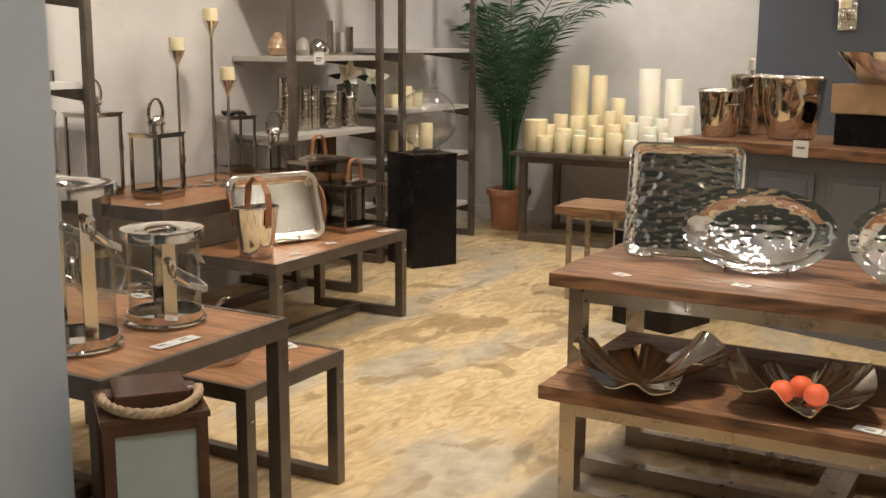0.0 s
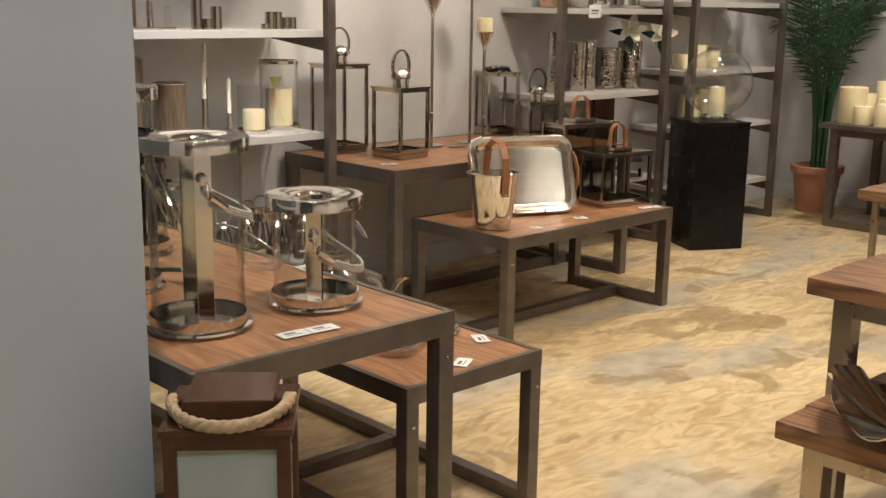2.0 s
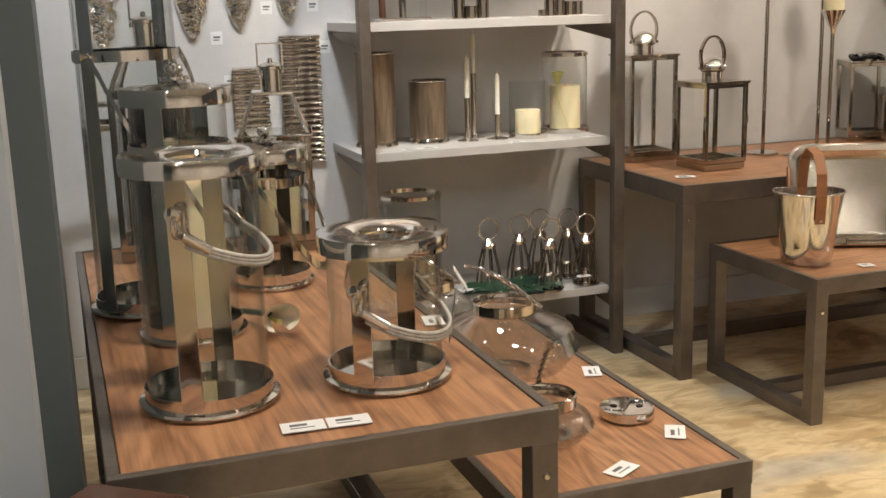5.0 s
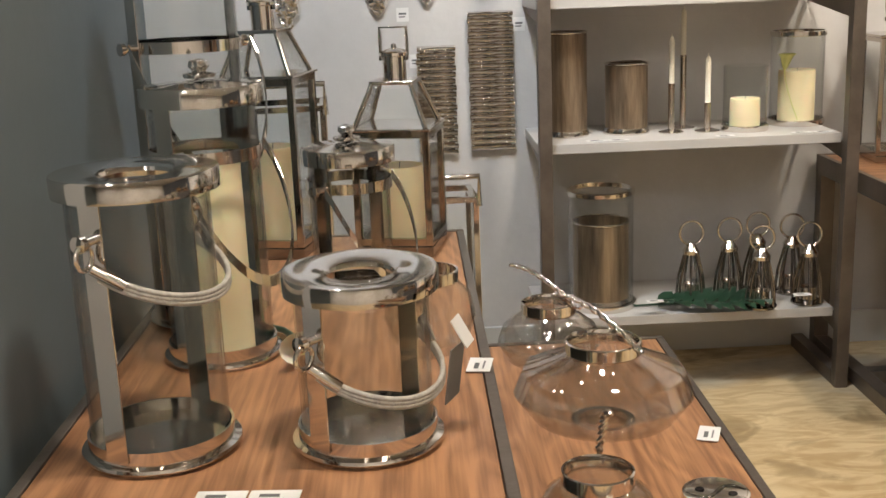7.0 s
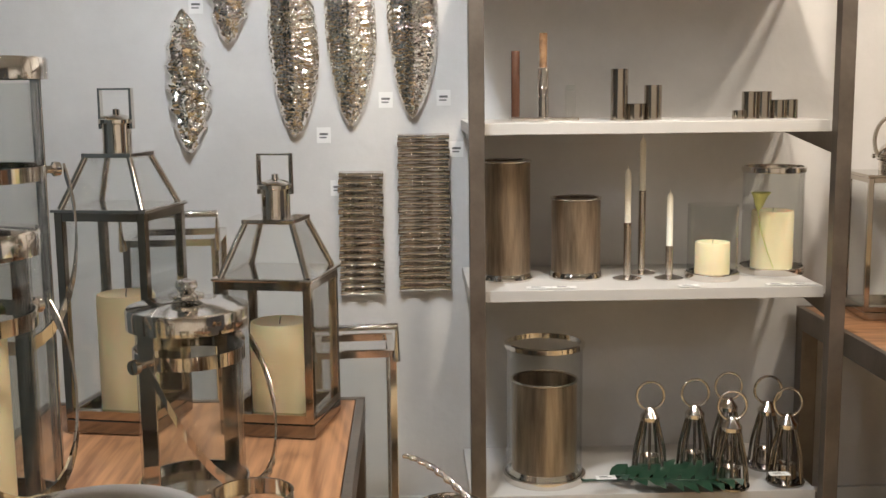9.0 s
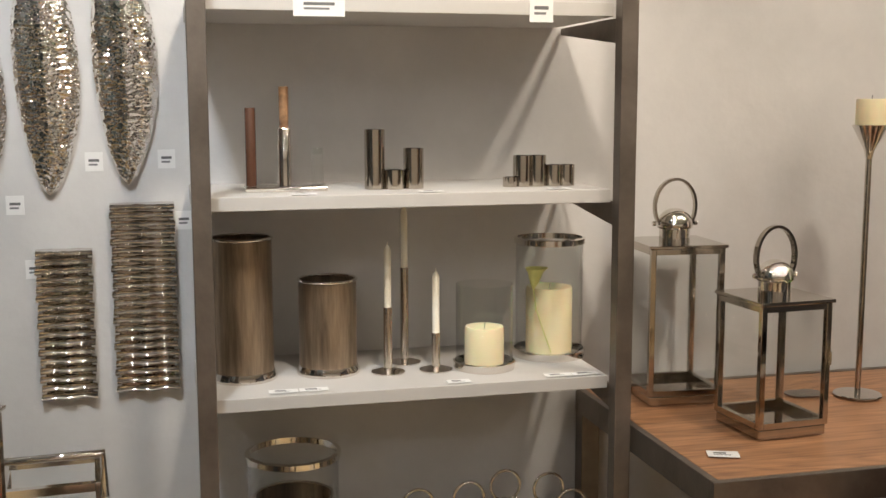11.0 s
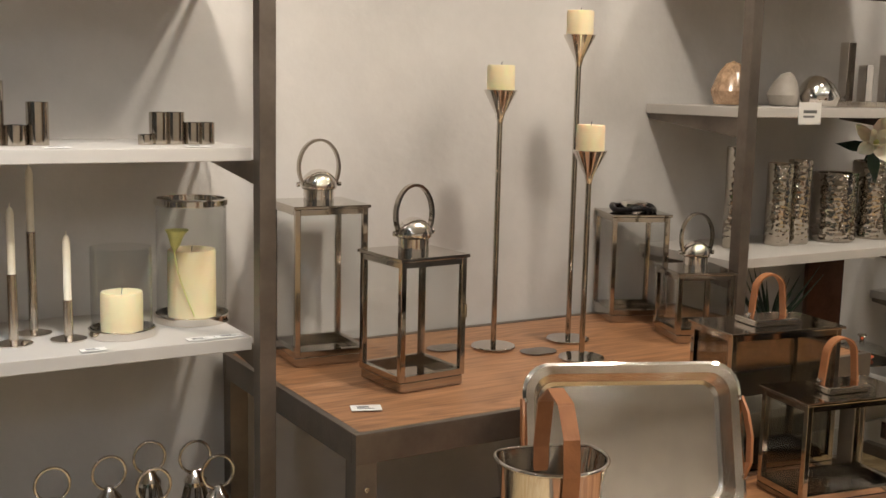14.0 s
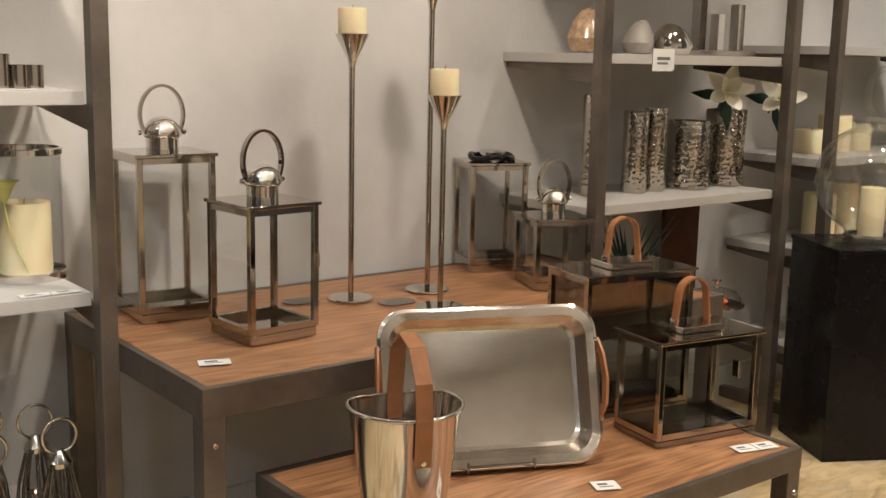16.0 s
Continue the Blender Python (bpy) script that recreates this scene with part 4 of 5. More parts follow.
def obelisk_lantern(m, w, h, label, cs=0.16):
    t = thing("obelisk_lantern", label, "lantern", m, "roofed glass lanterns")
    part("base", bx(-w / 2, -w / 2, 0, w / 2, w / 2, 0.03, 0.003), M_WIRE, t)
    post_frame(t, w, w, h, 0.018, M_FRAME, 0.031)
    part("eave", bx(-w / 2 - 0.006, -w / 2 - 0.006, h, w / 2 + 0.006, w / 2 + 0.006, h + 0.007, 0.002), M_CHROME, t)
    a, b, rh = w / 2 - 0.01, w * 0.25, w * 0.55
    for sx, sy in ((-1, -1), (1, -1), (1, 1), (-1, 1)):
        part("roof_bar", tube([(sx * a, sy * a, h + 0.006), (sx * b, sy * b, h + rh)], 0.007, 6), M_CHROME, t)
    for k in range(4):
        bm = bmesh.new()
        q = [(-a, -a, h + 0.006), (a, -a, h + 0.006), (b, -b, h + rh), (-b, -b, h + rh)]
        vs = [bm.verts.new(p) for p in q] + [bm.verts.new((x, y + 0.003, z)) for x, y, z in q]
        for f in ((0, 1, 2, 3), (7, 6, 5, 4), (0, 4, 5, 1), (1, 5, 6, 2), (2, 6, 7, 3), (3, 7, 4, 0)):
            bm.faces.new([vs[i] for i in f])
        part("roof_pane", bm, M_GREEN, t, at=pose(0, 0, 0, 0, 0, 90 * k))
    part("cap", bx(-b - 0.006, -b - 0.006, h + rh, b + 0.006, b + 0.006, h + rh + 0.01, 0.002), M_CHROME, t)
    part("vent", lathe([(0.031, h + rh + 0.01), (0.031, h + rh + 0.07), (0.039, h + rh + 0.072), (0.039, h + rh + 0.080), (0.025, h + rh + 0.088), (0.008, h + rh + 0.092), (0.007, h + rh + 0.102), (0, h + rh + 0.104)], 24), M_CHROME, t)
    zt = h + rh + 0.06
    part("handle", tube([(-0.036, 0, zt), (-0.036, 0, zt + 0.085), (0.036, 0, zt + 0.085), (0.036, 0, zt)], 0, flat=(0.014, 0.006)), M_CHROME, t)
    x, y, z = m.translation
    candle(x, y, z + 0.031, w * 0.31, cs)


obelisk_lantern(pose(-1.48, -1.06, AZ, 0, 0, -12), 0.21, 0.335, "nickel and glass lantern with pyramid roof and candle", 0.2)
obelisk_lantern(pose(-1.822, -1.02, AZ, 0, 0, -12), 0.205, 0.48, "larger nickel and glass lantern with pyramid roof and candle", 0.26)


def box_lantern(m, w, h, label):
    t = thing("box_lantern", label, "lantern", m, "open box lanterns")
    part("base", bx(-w / 2, -w / 2, 0, w / 2, w / 2, 0.02, 0.002), M_WIRE, t)
    post_frame(t, w, w, h, 0.02, M_CHROME, 0.021)
    part("handle", tube([(-w / 2, -w / 2 - 0.012, h - 0.03), (-w / 2, -w / 2 - 0.012, h + 0.07), (w / 2, -w / 2 - 0.012, h + 0.07), (w / 2, -w / 2 - 0.012, h - 0.03)], 0.010, 4), M_CHROME, t)


box_lantern(pose(-1.355, -0.32, 0, 0, 0, 4), 0.23, 0.76, "tall square nickel floor lantern with flat bail handle")
box_lantern(pose(-1.86, -0.28, 0, 0, 0, 4), 0.26, 1.08, "taller square nickel floor lantern with flat bail handle")


def fish_bowl(m):
    t = thing("glass_bowl_vase", "round clear glass vase with nickel collar", "vase", m)
    part("glass", lathe([(0, 0.0), (0.04, 0.002), (0.075, 0.035), (0.09, 0.08), (0.08, 0.125), (0.055, 0.15), (0.052, 0.15), (0.077, 0.123), (0.087, 0.08), (0.07, 0.036), (0, 0.006)], 36), M_GLASS, t)
    part("collar", lathe([(0.055, 0.148), (0.058, 0.15), (0.058, 0.172), (0.054, 0.172), (0.054, 0.148)], 36), M_CHROME, t)


fish_bowl(pose(-1.42, -1.94, AZ))


def calla(m):
    t = thing("calla_lily", "white calla lily lying on the oak table", "flower", m)
    bm = bmesh.new()
    rows = []
    for i in range(9):
        s = i / 8
        row = []
        for j in range(13):
            a = -2.6 + 5.2 * j / 12
            r = 0.008 + 0.034 * s ** 1.4 * (1 + 0.35 * s * math.cos(a))
            row.append(bm.verts.new((r * math.sin(a), -0.075 * s, 0.036 + r * math.cos(a) * 0.8)))
        rows.append(row)
    for a, b in zip(rows, rows[1:]):
        for j in range(12):
            bm.faces.new((a[j], a[j + 1], b[j + 1], b[j])).smooth = True
    part("petal", bm, M_PETAL, t)
    part("spadix", tube([(0, -0.01, 0.03), (0, -0.06, 0.032)], 0.006, 8), M_YOLK, t)
    part("stem", tube([(0, 0.0, 0.035), (-0.01, 0.05, 0.03), (-0.02, 0.15, 0.012), (-0.05, 0.2, 0.008)], 0.007, 8), M_DLEAF, t)


calla(pose(-1.68, -1.93, AZ, 0, 0, 10))


# ---- bulb vases on the nesting table ----
def bulb_vase(m, r, h, rr, label, tilt):
    t = thing("bulb_vase", label, "vase", m, "squat glass bulb vases")
    prof = [(0, 0.003), (r * 0.45, 0.0), (r * 0.8, h * 0.18), (r, h * 0.48), (r * 0.9, h * 0.74), (rr * 1.1, h * 0.96), (rr * 0.98, h)]
    inner = [(q - 0.003 if q > 0.01 else 0, z + 0.003) for q, z in prof[::-1]]
    part("glass", lathe(prof + inner, 48), M_JAR, t)
    part("collar", lathe([(rr * 1.0, h - 0.004), (rr * 1.06, h), (rr * 1.06, h + 0.024), (rr * 1.0, h + 0.026), (rr * 0.97, h + 0.022), (rr * 0.97, h - 0.002), (rr, h - 0.004)], 40), M_CHROME, t)
    part("base_ring", lathe([(rr * 0.7, 0.004), (rr * 0.9, 0.004), (rr * 0.9, 0.018), (rr * 0.7, 0.018), (rr * 0.7, 0.004)], 32), M_CHROME, t)
    bm = None
    for o in (0, math.pi):
        pts = []
        for i in range(25):
            s = i / 24
            x = rr * 1.3 - s * (rr * 1.3 + tilt[0])
            z = h + 0.02 + tilt[1] * math.sin(s * math.pi * 0.5)
            pts.append((x + 0.005 * math.cos(s * 30 + o), 0.005 * math.sin(s * 30 + o) - 0.02 * s, z))
        bm = tube(pts, 0.0045, 7, bm)
    part("twisted_handle", bm, M_CHROME, t)


A2Z = 0.503
bulb_vase(pose(-1.05, -1.76, A2Z, 0, 0, -50), 0.195, 0.175, 0.078, "large squat glass bulb vase with nickel collar", (0.10, 0.09))
bulb_vase(pose(-1.12, -1.38, A2Z, 0, 0, -40), 0.13, 0.15, 0.066, "middle squat glass bulb vase with twisted handle", (0.10, 0.09))
bulb_vase(pose(-1.135, -2.2, A2Z, 0, 0, 80), 0.105, 0.085, 0.062, "small squat glass bulb vase with nickel collar", (0.02, 0.12))


def dish():
    t = thing("swirl_dish", "round nickel dish split by a swirl", "dish", pose(-0.905, -2.14, A2Z))
    part("dish", lathe([(0, 0), (0.06, 0), (0.064, 0.006), (0.062, 0.024), (0.055, 0.026), (0, 0.022)], 36), M_CHROME, t)
    part("swirl", tube([(0.055 * s, 0.022 * math.sin(s * math.pi), 0.0245) for s in [i / 10 - 1 for i in range(21)]], 0.003, 6), M_WIRE, t)
    for s in (-1, 1):
        part("hole", lathe([(0.009, 0.0245), (0.008, 0.0262), (0, 0.0258)], 14), M_BLACK, t, at=pose(s * 0.028, s * -0.012, 0))


dish()


# ---- rope handled floor lantern ----
def rope_lantern():
    t = thing("rope_lantern", "bronze floor lantern with frosted panes and rope handle", "lantern", pose(-2.08, -2.80, 0, 0, 0, -39))
    w, h = 0.236, 0.735
    part("base", bx(-w / 2, -w / 2 + 0.01, 0, w / 2, w / 2 - 0.01, 0.04, 0.003), M_BROWN, t)
    post_frame(t, w, 0.24, h - 0.012, 0.026, M_BROWN, 0.041, M_FROST)
    part("lid", bx(-w / 2 - 0.006, -0.126, h - 0.0115, w / 2 + 0.006, 0.126, h + 0.004, 0.003), M_BROWN, t)
    part("cap", bx(-0.085, -0.075, h + 0.0045, 0.085, 0.095, h + 0.042, 0.004), M_BROWN, t, "polished reddish bronze cap")
    for s in (-1, 1):
        part("peg", lathe([(0.012, 0), (0.012, 0.03), (0.016, 0.034), (0, 0.036)], 12), M_BROWN, t, at=pose(s * 0.086, -0.02, h + 0.025, 0, s * 90))
    bm = None
    for k in range(3):
        pts = []
        for i in range(49):
            a = math.pi * i / 48
            tw = i * 0.75 + k * 2.094
            pts.append((0.112 * math.cos(a) + 0.006 * math.cos(tw) * math.cos(a), -0.02 - 0.125 * math.sin(a) + 0.005 * math.cos(tw), h + 0.03 - 0.012 * math.sin(a) + 0.006 * math.sin(tw)))
        bm = tube(pts, 0.0075, 7, bm)
    part("rope_handle", bm, M_ROPE, t, "thick twisted natural rope")


rope_lantern()


# ---- wall ornaments ----
def leaf_ornament(x, ztop, zbot, w, label, kind="smooth"):
    t = thing("leaf_ornament", label, "wall ornament", pose(x, WY, (ztop + zbot) / 2), "hammered metal wall ornaments")
    n, k = 36, 12
    h = ztop - zbot
    bm = bmesh.new()
    fr, bk = [], []
    rr = random.Random(int(abs(x) * 1000))
    for i in range(n + 1):
        s = i / n
        half = w / 2 * (math.sin(math.pi * s) ** 0.62) + 0.002
        if kind == "ruffled":
            half *= 1 + 0.16 * math.sin(s * 44)
        a, b = [], []
        for j in range(k + 1):
            v = -1 + 2 * j / k
            bulge = 0.045 * (1 - v * v) * math.sin(math.pi * s) ** 0.5
            groove = 0.008 * math.cos(v * math.pi * 2.5)
            nz = rr.uniform(-0.003, 0.003) + (0.008 * math.sin(s * 44 + v * 3) if kind == "ruffled" else 0.003 * math.sin(s * 80))
            a.append(bm.verts.new((v * half + 0.006 * math.sin(s * 5), -0.014 - bulge - groove * math.sin(math.pi * s) - nz, (s - 0.5) * h)))
            b.append(bm.verts.new((v * half + 0.006 * math.sin(s * 5), -0.004, (s - 0.5) * h)))
        fr.append(a)
        bk.append(b)
    for i in range(n):
        for j in range(k):
            bm.faces.new((fr[i][j], fr[i][j + 1], fr[i + 1][j + 1], fr[i + 1][j])).smooth = True
            bm.faces.new((bk[i][j], bk[i + 1][j], bk[i + 1][j + 1], bk[i][j + 1]))
        for j in (0, k):
            bm.faces.new((fr[i][j], fr[i + 1][j], bk[i + 1][j], bk[i][j]))
    for i in (0, n):
        for j in range(k):
            bm.faces.new((fr[i][j], bk[i][j], bk[i][j + 1], fr[i][j + 1]))
    part("leaf", bm, M_POD, t)


leaf_ornament(-1.55, 1.93, 1.335, 0.155, "hammered nickel pod ornament hung on the wall")
leaf_ornament(-1.37, 2.03, 1.365, 0.16, "longer hammered nickel pod ornament on the wall")
leaf_ornament(-1.175, 2.05, 1.39, 0.16, "longest hammered nickel pod ornament on the wall")
leaf_ornament(-1.885, 1.74, 1.285, 0.13, "ruffled nickel leaf ornament hung on the wall", "ruffled")
leaf_ornament(-1.75, 2.1, 1.63, 0.14, "ruffled nickel leaf ornament hung higher on the wall", "ruffled")


def ribbed_strip(x, z0, z1, w, label):
    t = thing("ribbed_panel", label, "wall ornament", pose(x, WY, z0), "ribbed metal wall panels")
    h = z1 - z0
    n = int(h / 0.0235)
    part("backing", bx(-w / 2 + 0.012, -0.012, 0.004, w / 2 - 0.012, -0.001, h - 0.004), M_WIRE, t)
    rib = None
    for i in range(n):
        z = (i + 0.5) * h / n
        m = pose(0.0025 * math.sin(i * 2.1), -0.016, z, 0, 0.3 * math.sin(i * 1.7), 0)
        if rib is None:
            bm = bmesh.new()
            rows = []
            for a in range(13):
                u = -1 + a / 6
                off = 0.006 * math.cos(u * math.pi * 2)
                rows.append([bm.verts.new((u * w / 2, -off + c * 1.0, d)) for c, d in ((0.006, -0.0105), (-0.007, -0.006), (-0.011, 0.0), (-0.007, 0.006), (0.006, 0.0105))])
            for a, b in zip(rows, rows[1:]):
                for j in range(4):
                    bm.faces.new((a[j], a[j + 1], b[j + 1], b[j])).smooth = True
            rib = part("rib", bm, M_CHROME, t, at=m)
        else:
            again(rib, m)


ribbed_strip(-1.345, 0.815, 1.226, 0.142, "narrow ribbed nickel wall panel")
ribbed_strip(-1.142, 0.826, 1.343, 0.165, "taller ribbed nickel wall panel")
for x, z in ((-1.46, 1.34), (-1.26, 1.45), (-1.075, 1.455), (-1.42, 1.17), (-1.035, 1.29), (-1.85, 1.75)):
    shelf_ticket(x, WY - 0.001, z, 0.045, 0.05)


# ---- first wall shelf: holders and candles ----
def mercury_cylinder(x, y, z, r, h, label):
    t = thing("mercury_cylinder", label, "candle holder", pose(x, y, z), "aged metal cylinders")
    part("body", lathe([(r * 0.95, 0.02), (r * 0.95, h), (r * 0.92, h), (r * 0.92, 0.02), (r * 0.95, 0.02)], 40), M_AGED, t)
    part("foot", lathe([(0, 0), (r * 1.04, 0), (r * 1.05, 0.008), (r * 0.97, 0.022), (r * 0.9, 0.024), (0, 0.02)], 40), M_CHROME, t)
    part("rim", ring(r * 0.945, 0.004, h, 40), M_CHROME, t)


S0, S1, S2 = SH[0] + 0.001, SH[1] + 0.001, SH[2] + 0.001
mercury_cylinder(-0.90, -0.13, S1, 0.081, 0.36, "tall bronze-mottled metal candle cylinder on shelf")
mercury_cylinder(-0.682, -0.12, S1, 0.079, 0.245, "short bronze-mottled metal candle cylinder on shelf")


def taper(x, y, z, h, c, label):
    t = thing("taper_holder", label, "candlestick", pose(x, y, z), "slim taper candlesticks")
    part("base", lathe([(0, 0), (0.043, 0), (0.044, 0.003), (0.03, 0.007), (0.013, 0.012), (0, 0.012)], 28), M_CHROME, t)
    part("stem", lathe([(0.0115, 0.01), (0.0115, h), (0.009, h), (0, h - 0.01)], 20), M_BRUSH, t)
    cz = solid("taper_candle", lathe([(0, 0), (0.0095, 0), (0.0095, c * 0.9), (0.006, c * 0.97), (0.0015, c), (0.0012, c + 0.008), (0, c + 0.008)], 16), M_TAPER, "slender ivory taper candle in a nickel holder", "candle", group="taper candles", at=pose(x, y, z + h - 0.008))


taper(-0.532, -0.165, S1, 0.172, 0.17, "slim brushed nickel taper candlestick")
taper(-0.468, -0.07, S1, 0.26, 0.17, "tallest slim brushed nickel taper candlestick")
taper(-0.405, -0.17, S1, 0.10, 0.17, "shortest slim brushed nickel taper candlestick")


def glass_holder(x, y, z, r, h, cr, ch, label, rim=False):
    t = thing("glass_hurricane", label, "candle holder", pose(x, y, z), "glass hurricanes on the shelf")
    part("dish", lathe([(0, 0), (r * 1.04, 0), (r * 1.06, 0.008), (r * 1.06, 0.02), (r * 1.0, 0.022), (r * 0.98, 0.012), (0, 0.010)], 40), M_CHROME, t)
    part("glass", lathe([(r * 0.97, 0.013), (r * 0.97, h), (r * 0.94, h), (r * 0.94, 0.013)], 40), M_GLASS, t)
    if rim:
        part("rim", lathe([(r * 0.98, h - 0.012), (r * 1.02, h - 0.01), (r * 1.02, h + 0.004), (r * 0.93, h + 0.006), (r * 0.93, h - 0.01), (r * 0.98, h - 0.012)], 40), M_CHROME, t)
    if cr:
        candle(x, y, z + 0.0135, cr, ch)


glass_holder(-0.275, -0.175, S1, 0.078, 0.225, 0.052, 0.098, "clear glass hurricane with nickel dish and candle")
glass_holder(-0.06, -0.075, S1, 0.096, 0.325, 0.064, 0.18, "larger glass hurricane with nickel rim and candle", True)
glass_holder(-0.785, -0.18, S0, 0.12, 0.425, 0, 0, "wide glass hurricane with nickel rim around metal cylinder", True)
mercury_cylinder(-0.785, -0.18, S0 + 0.013, 0.105, 0.30, "bronze metal cylinder inside the wide glass hurricane")


def shelf_flower():
    t = thing("calla_lily", "pale green calla lily inside the glass hurricane", "flower", pose(-0.125, -0.13, S1 + 0.022))
    part("stem", tube([(0.05, -0.01, 0.0), (0.03, -0.01, 0.05), (0.008, -0.004, 0.12), (0.0, 0, 0.178)], 0.0018, 8), M_YOLK, t)
    part("petal", lathe([(0.003, 0.175), (0.011, 0.19), (0.022, 0.222), (0.031, 0.232), (0.021, 0.221), (0.008, 0.192), (0, 0.185)], 20, wave=lambda a, r, z: 1 + 0.3 * math.cos(a)), M_YOLK, t)


shelf_flower()


def tube_cluster(x, y, specs, label, tray=0.0, finish=()):
    t = thing("tube_holder", label, "candle holder", pose(x, y, S2), "nickel tube holders")
    for k, (dx, dy, r, h) in enumerate(specs):
        if finish:
            part("post", lathe([(0, 0.013), (r, 0.013), (r, h - 0.002), (r * 0.92, h), (r * 0.7, h), (r * 0.66, h - 0.015), (0, h - 0.016)], 20, at=(dx, dy, 0)), finish[k], t)
        else:
            part("cup", lathe([(0, 0.002), (r, 0), (r, h), (r * 0.86, h), (r * 0.86, h - 0.02), (0, h - 0.022)], 24, at=(dx, dy, 0)), M_FRAME, t)
    if tray:
        part("tray", bx(-tray, -0.04, 0, tray, 0.04, 0.012, 0.003), M_CHROME, t)


tube_cluster(-0.79, -0.18, ((-0.083, 0, 0.013, 0.205), (0.0, 0.01, 0.017, 0.155), (0.08, 0, 0.015, 0.105)), "three nickel posts of stepped height on a tray", 0.1, (M_BROWN, M_CHROME, M_GLASS))
solid("wood_taper", lathe([(0, 0), (0.011, 0), (0.012, 0.1), (0, 0.1)], 14), M_STOOL, "short pale wooden stick in the nickel holder", "candle", at=pose(-0.79, -0.17, S2 + 0.156))
tube_cluster(-0.515, -0.18, ((-0.05, 0, 0.026, 0.15), (-0.002, -0.01, 0.026, 0.048), (0.05, 0, 0.026, 0.102)), "three joined nickel tube candle holders")
tube_cluster(-0.14, -0.18, ((-0.07, -0.01, 0.02, 0.025), (-0.035, 0, 0.024, 0.08), (0.006, 0, 0.024, 0.08), (0.05, -0.005, 0.022, 0.055), (0.085, -0.005, 0.022, 0.055)), "cluster of low nickel tube candle holders")


def wire_lantern(x, y, label):
    t = thing("wire_lantern", label, "lantern", pose(x, y, S0) @ Matrix.Diagonal((1.25, 1.25, 1.22, 1)), "small wire lanterns on the shelf")
    part("base", lathe([(0, 0), (0.045, 0), (0.046, 0.006), (0.03, 0.012), (0, 0.012)], 20), M_WIRE, t)
    part("cup", lathe([(0.0, 0.014), (0.026, 0.014), (0.024, 0.05), (0.02, 0.05), (0, 0.02)], 16), M_BRUSH, t)
    rod = part("rod", tube([(0.042, 0, 0.008), (0.036, 0, 0.07), (0.018, 0, 0.145)], 0.0038, 6), M_WIRE, t)
    for k in range(1, 7):
        again(rod, pose(0, 0, 0, 0, 0, 360 * k / 7))
    part("cap", lathe([(0.024, 0.142), (0.025, 0.152), (0.014, 0.168), (0.008, 0.176), (0, 0.178)], 20), M_CHROME, t)
    part("ring", tube([(0.034 * math.cos(a), 0, 0.205 + 0.036 * math.sin(a)) for a in [2 * math.pi * i / 24 for i in range(25)]], 0.0035, 6), M_CHROME, t)


for x, y in ((-0.455, -0.17), (-0.31, -0.15), (-0.235, -0.29), (-0.185, -0.08), (-0.075, -0.13), (-0.06, -0.27)):
    wire_lantern(x, y, "small dark nickel wire lantern with ring handle")


def monstera(m, label):
    rngl = random.Random(5)
    t = thing("cut_leaf", label, "leaf", m)
    part("stalk", tube([(-0.26, 0, 0.006), (-0.1, 0.01, 0.012), (0.2, 0, 0.016)], 0.004, 6), M_DLEAF, t)
    for i in range(9):
        for s in (-1, 1):
            x0 = -0.16 + i * 0.042
            ln = 0.12 * math.sin(math.pi * (i + 1.5) / 11) + 0.02
            bm = bmesh.new()
            row = []
            for k in range(5):
                q = k / 4
                wd = 0.026 * math.sin(math.pi * min(1, q * 0.85 + 0.15))
                c = Vector((x0 + 0.5 * ln * q, s * ln * q, 0.014 + 0.03 * math.sin(q * 2.4) * rngl.uniform(0.6, 1)))
                row.append([bm.verts.new(c + Vector((-wd, 0, 0))), bm.verts.new(c + Vector((wd, 0, 0.002)))])
            for a, b in zip(row, row[1:]):
                bm.faces.new((a[0], a[1], b[1], b[0])).smooth = True
            part("leaflet", bm, M_DLEAF, t)


monstera(pose(-0.42, -0.27, S0, 0, 0, -8), "dark green split leaf lying on the shelf")

# ---- bench table: bucket, tray, leather handled lanterns ----
CZ2 = 0.518


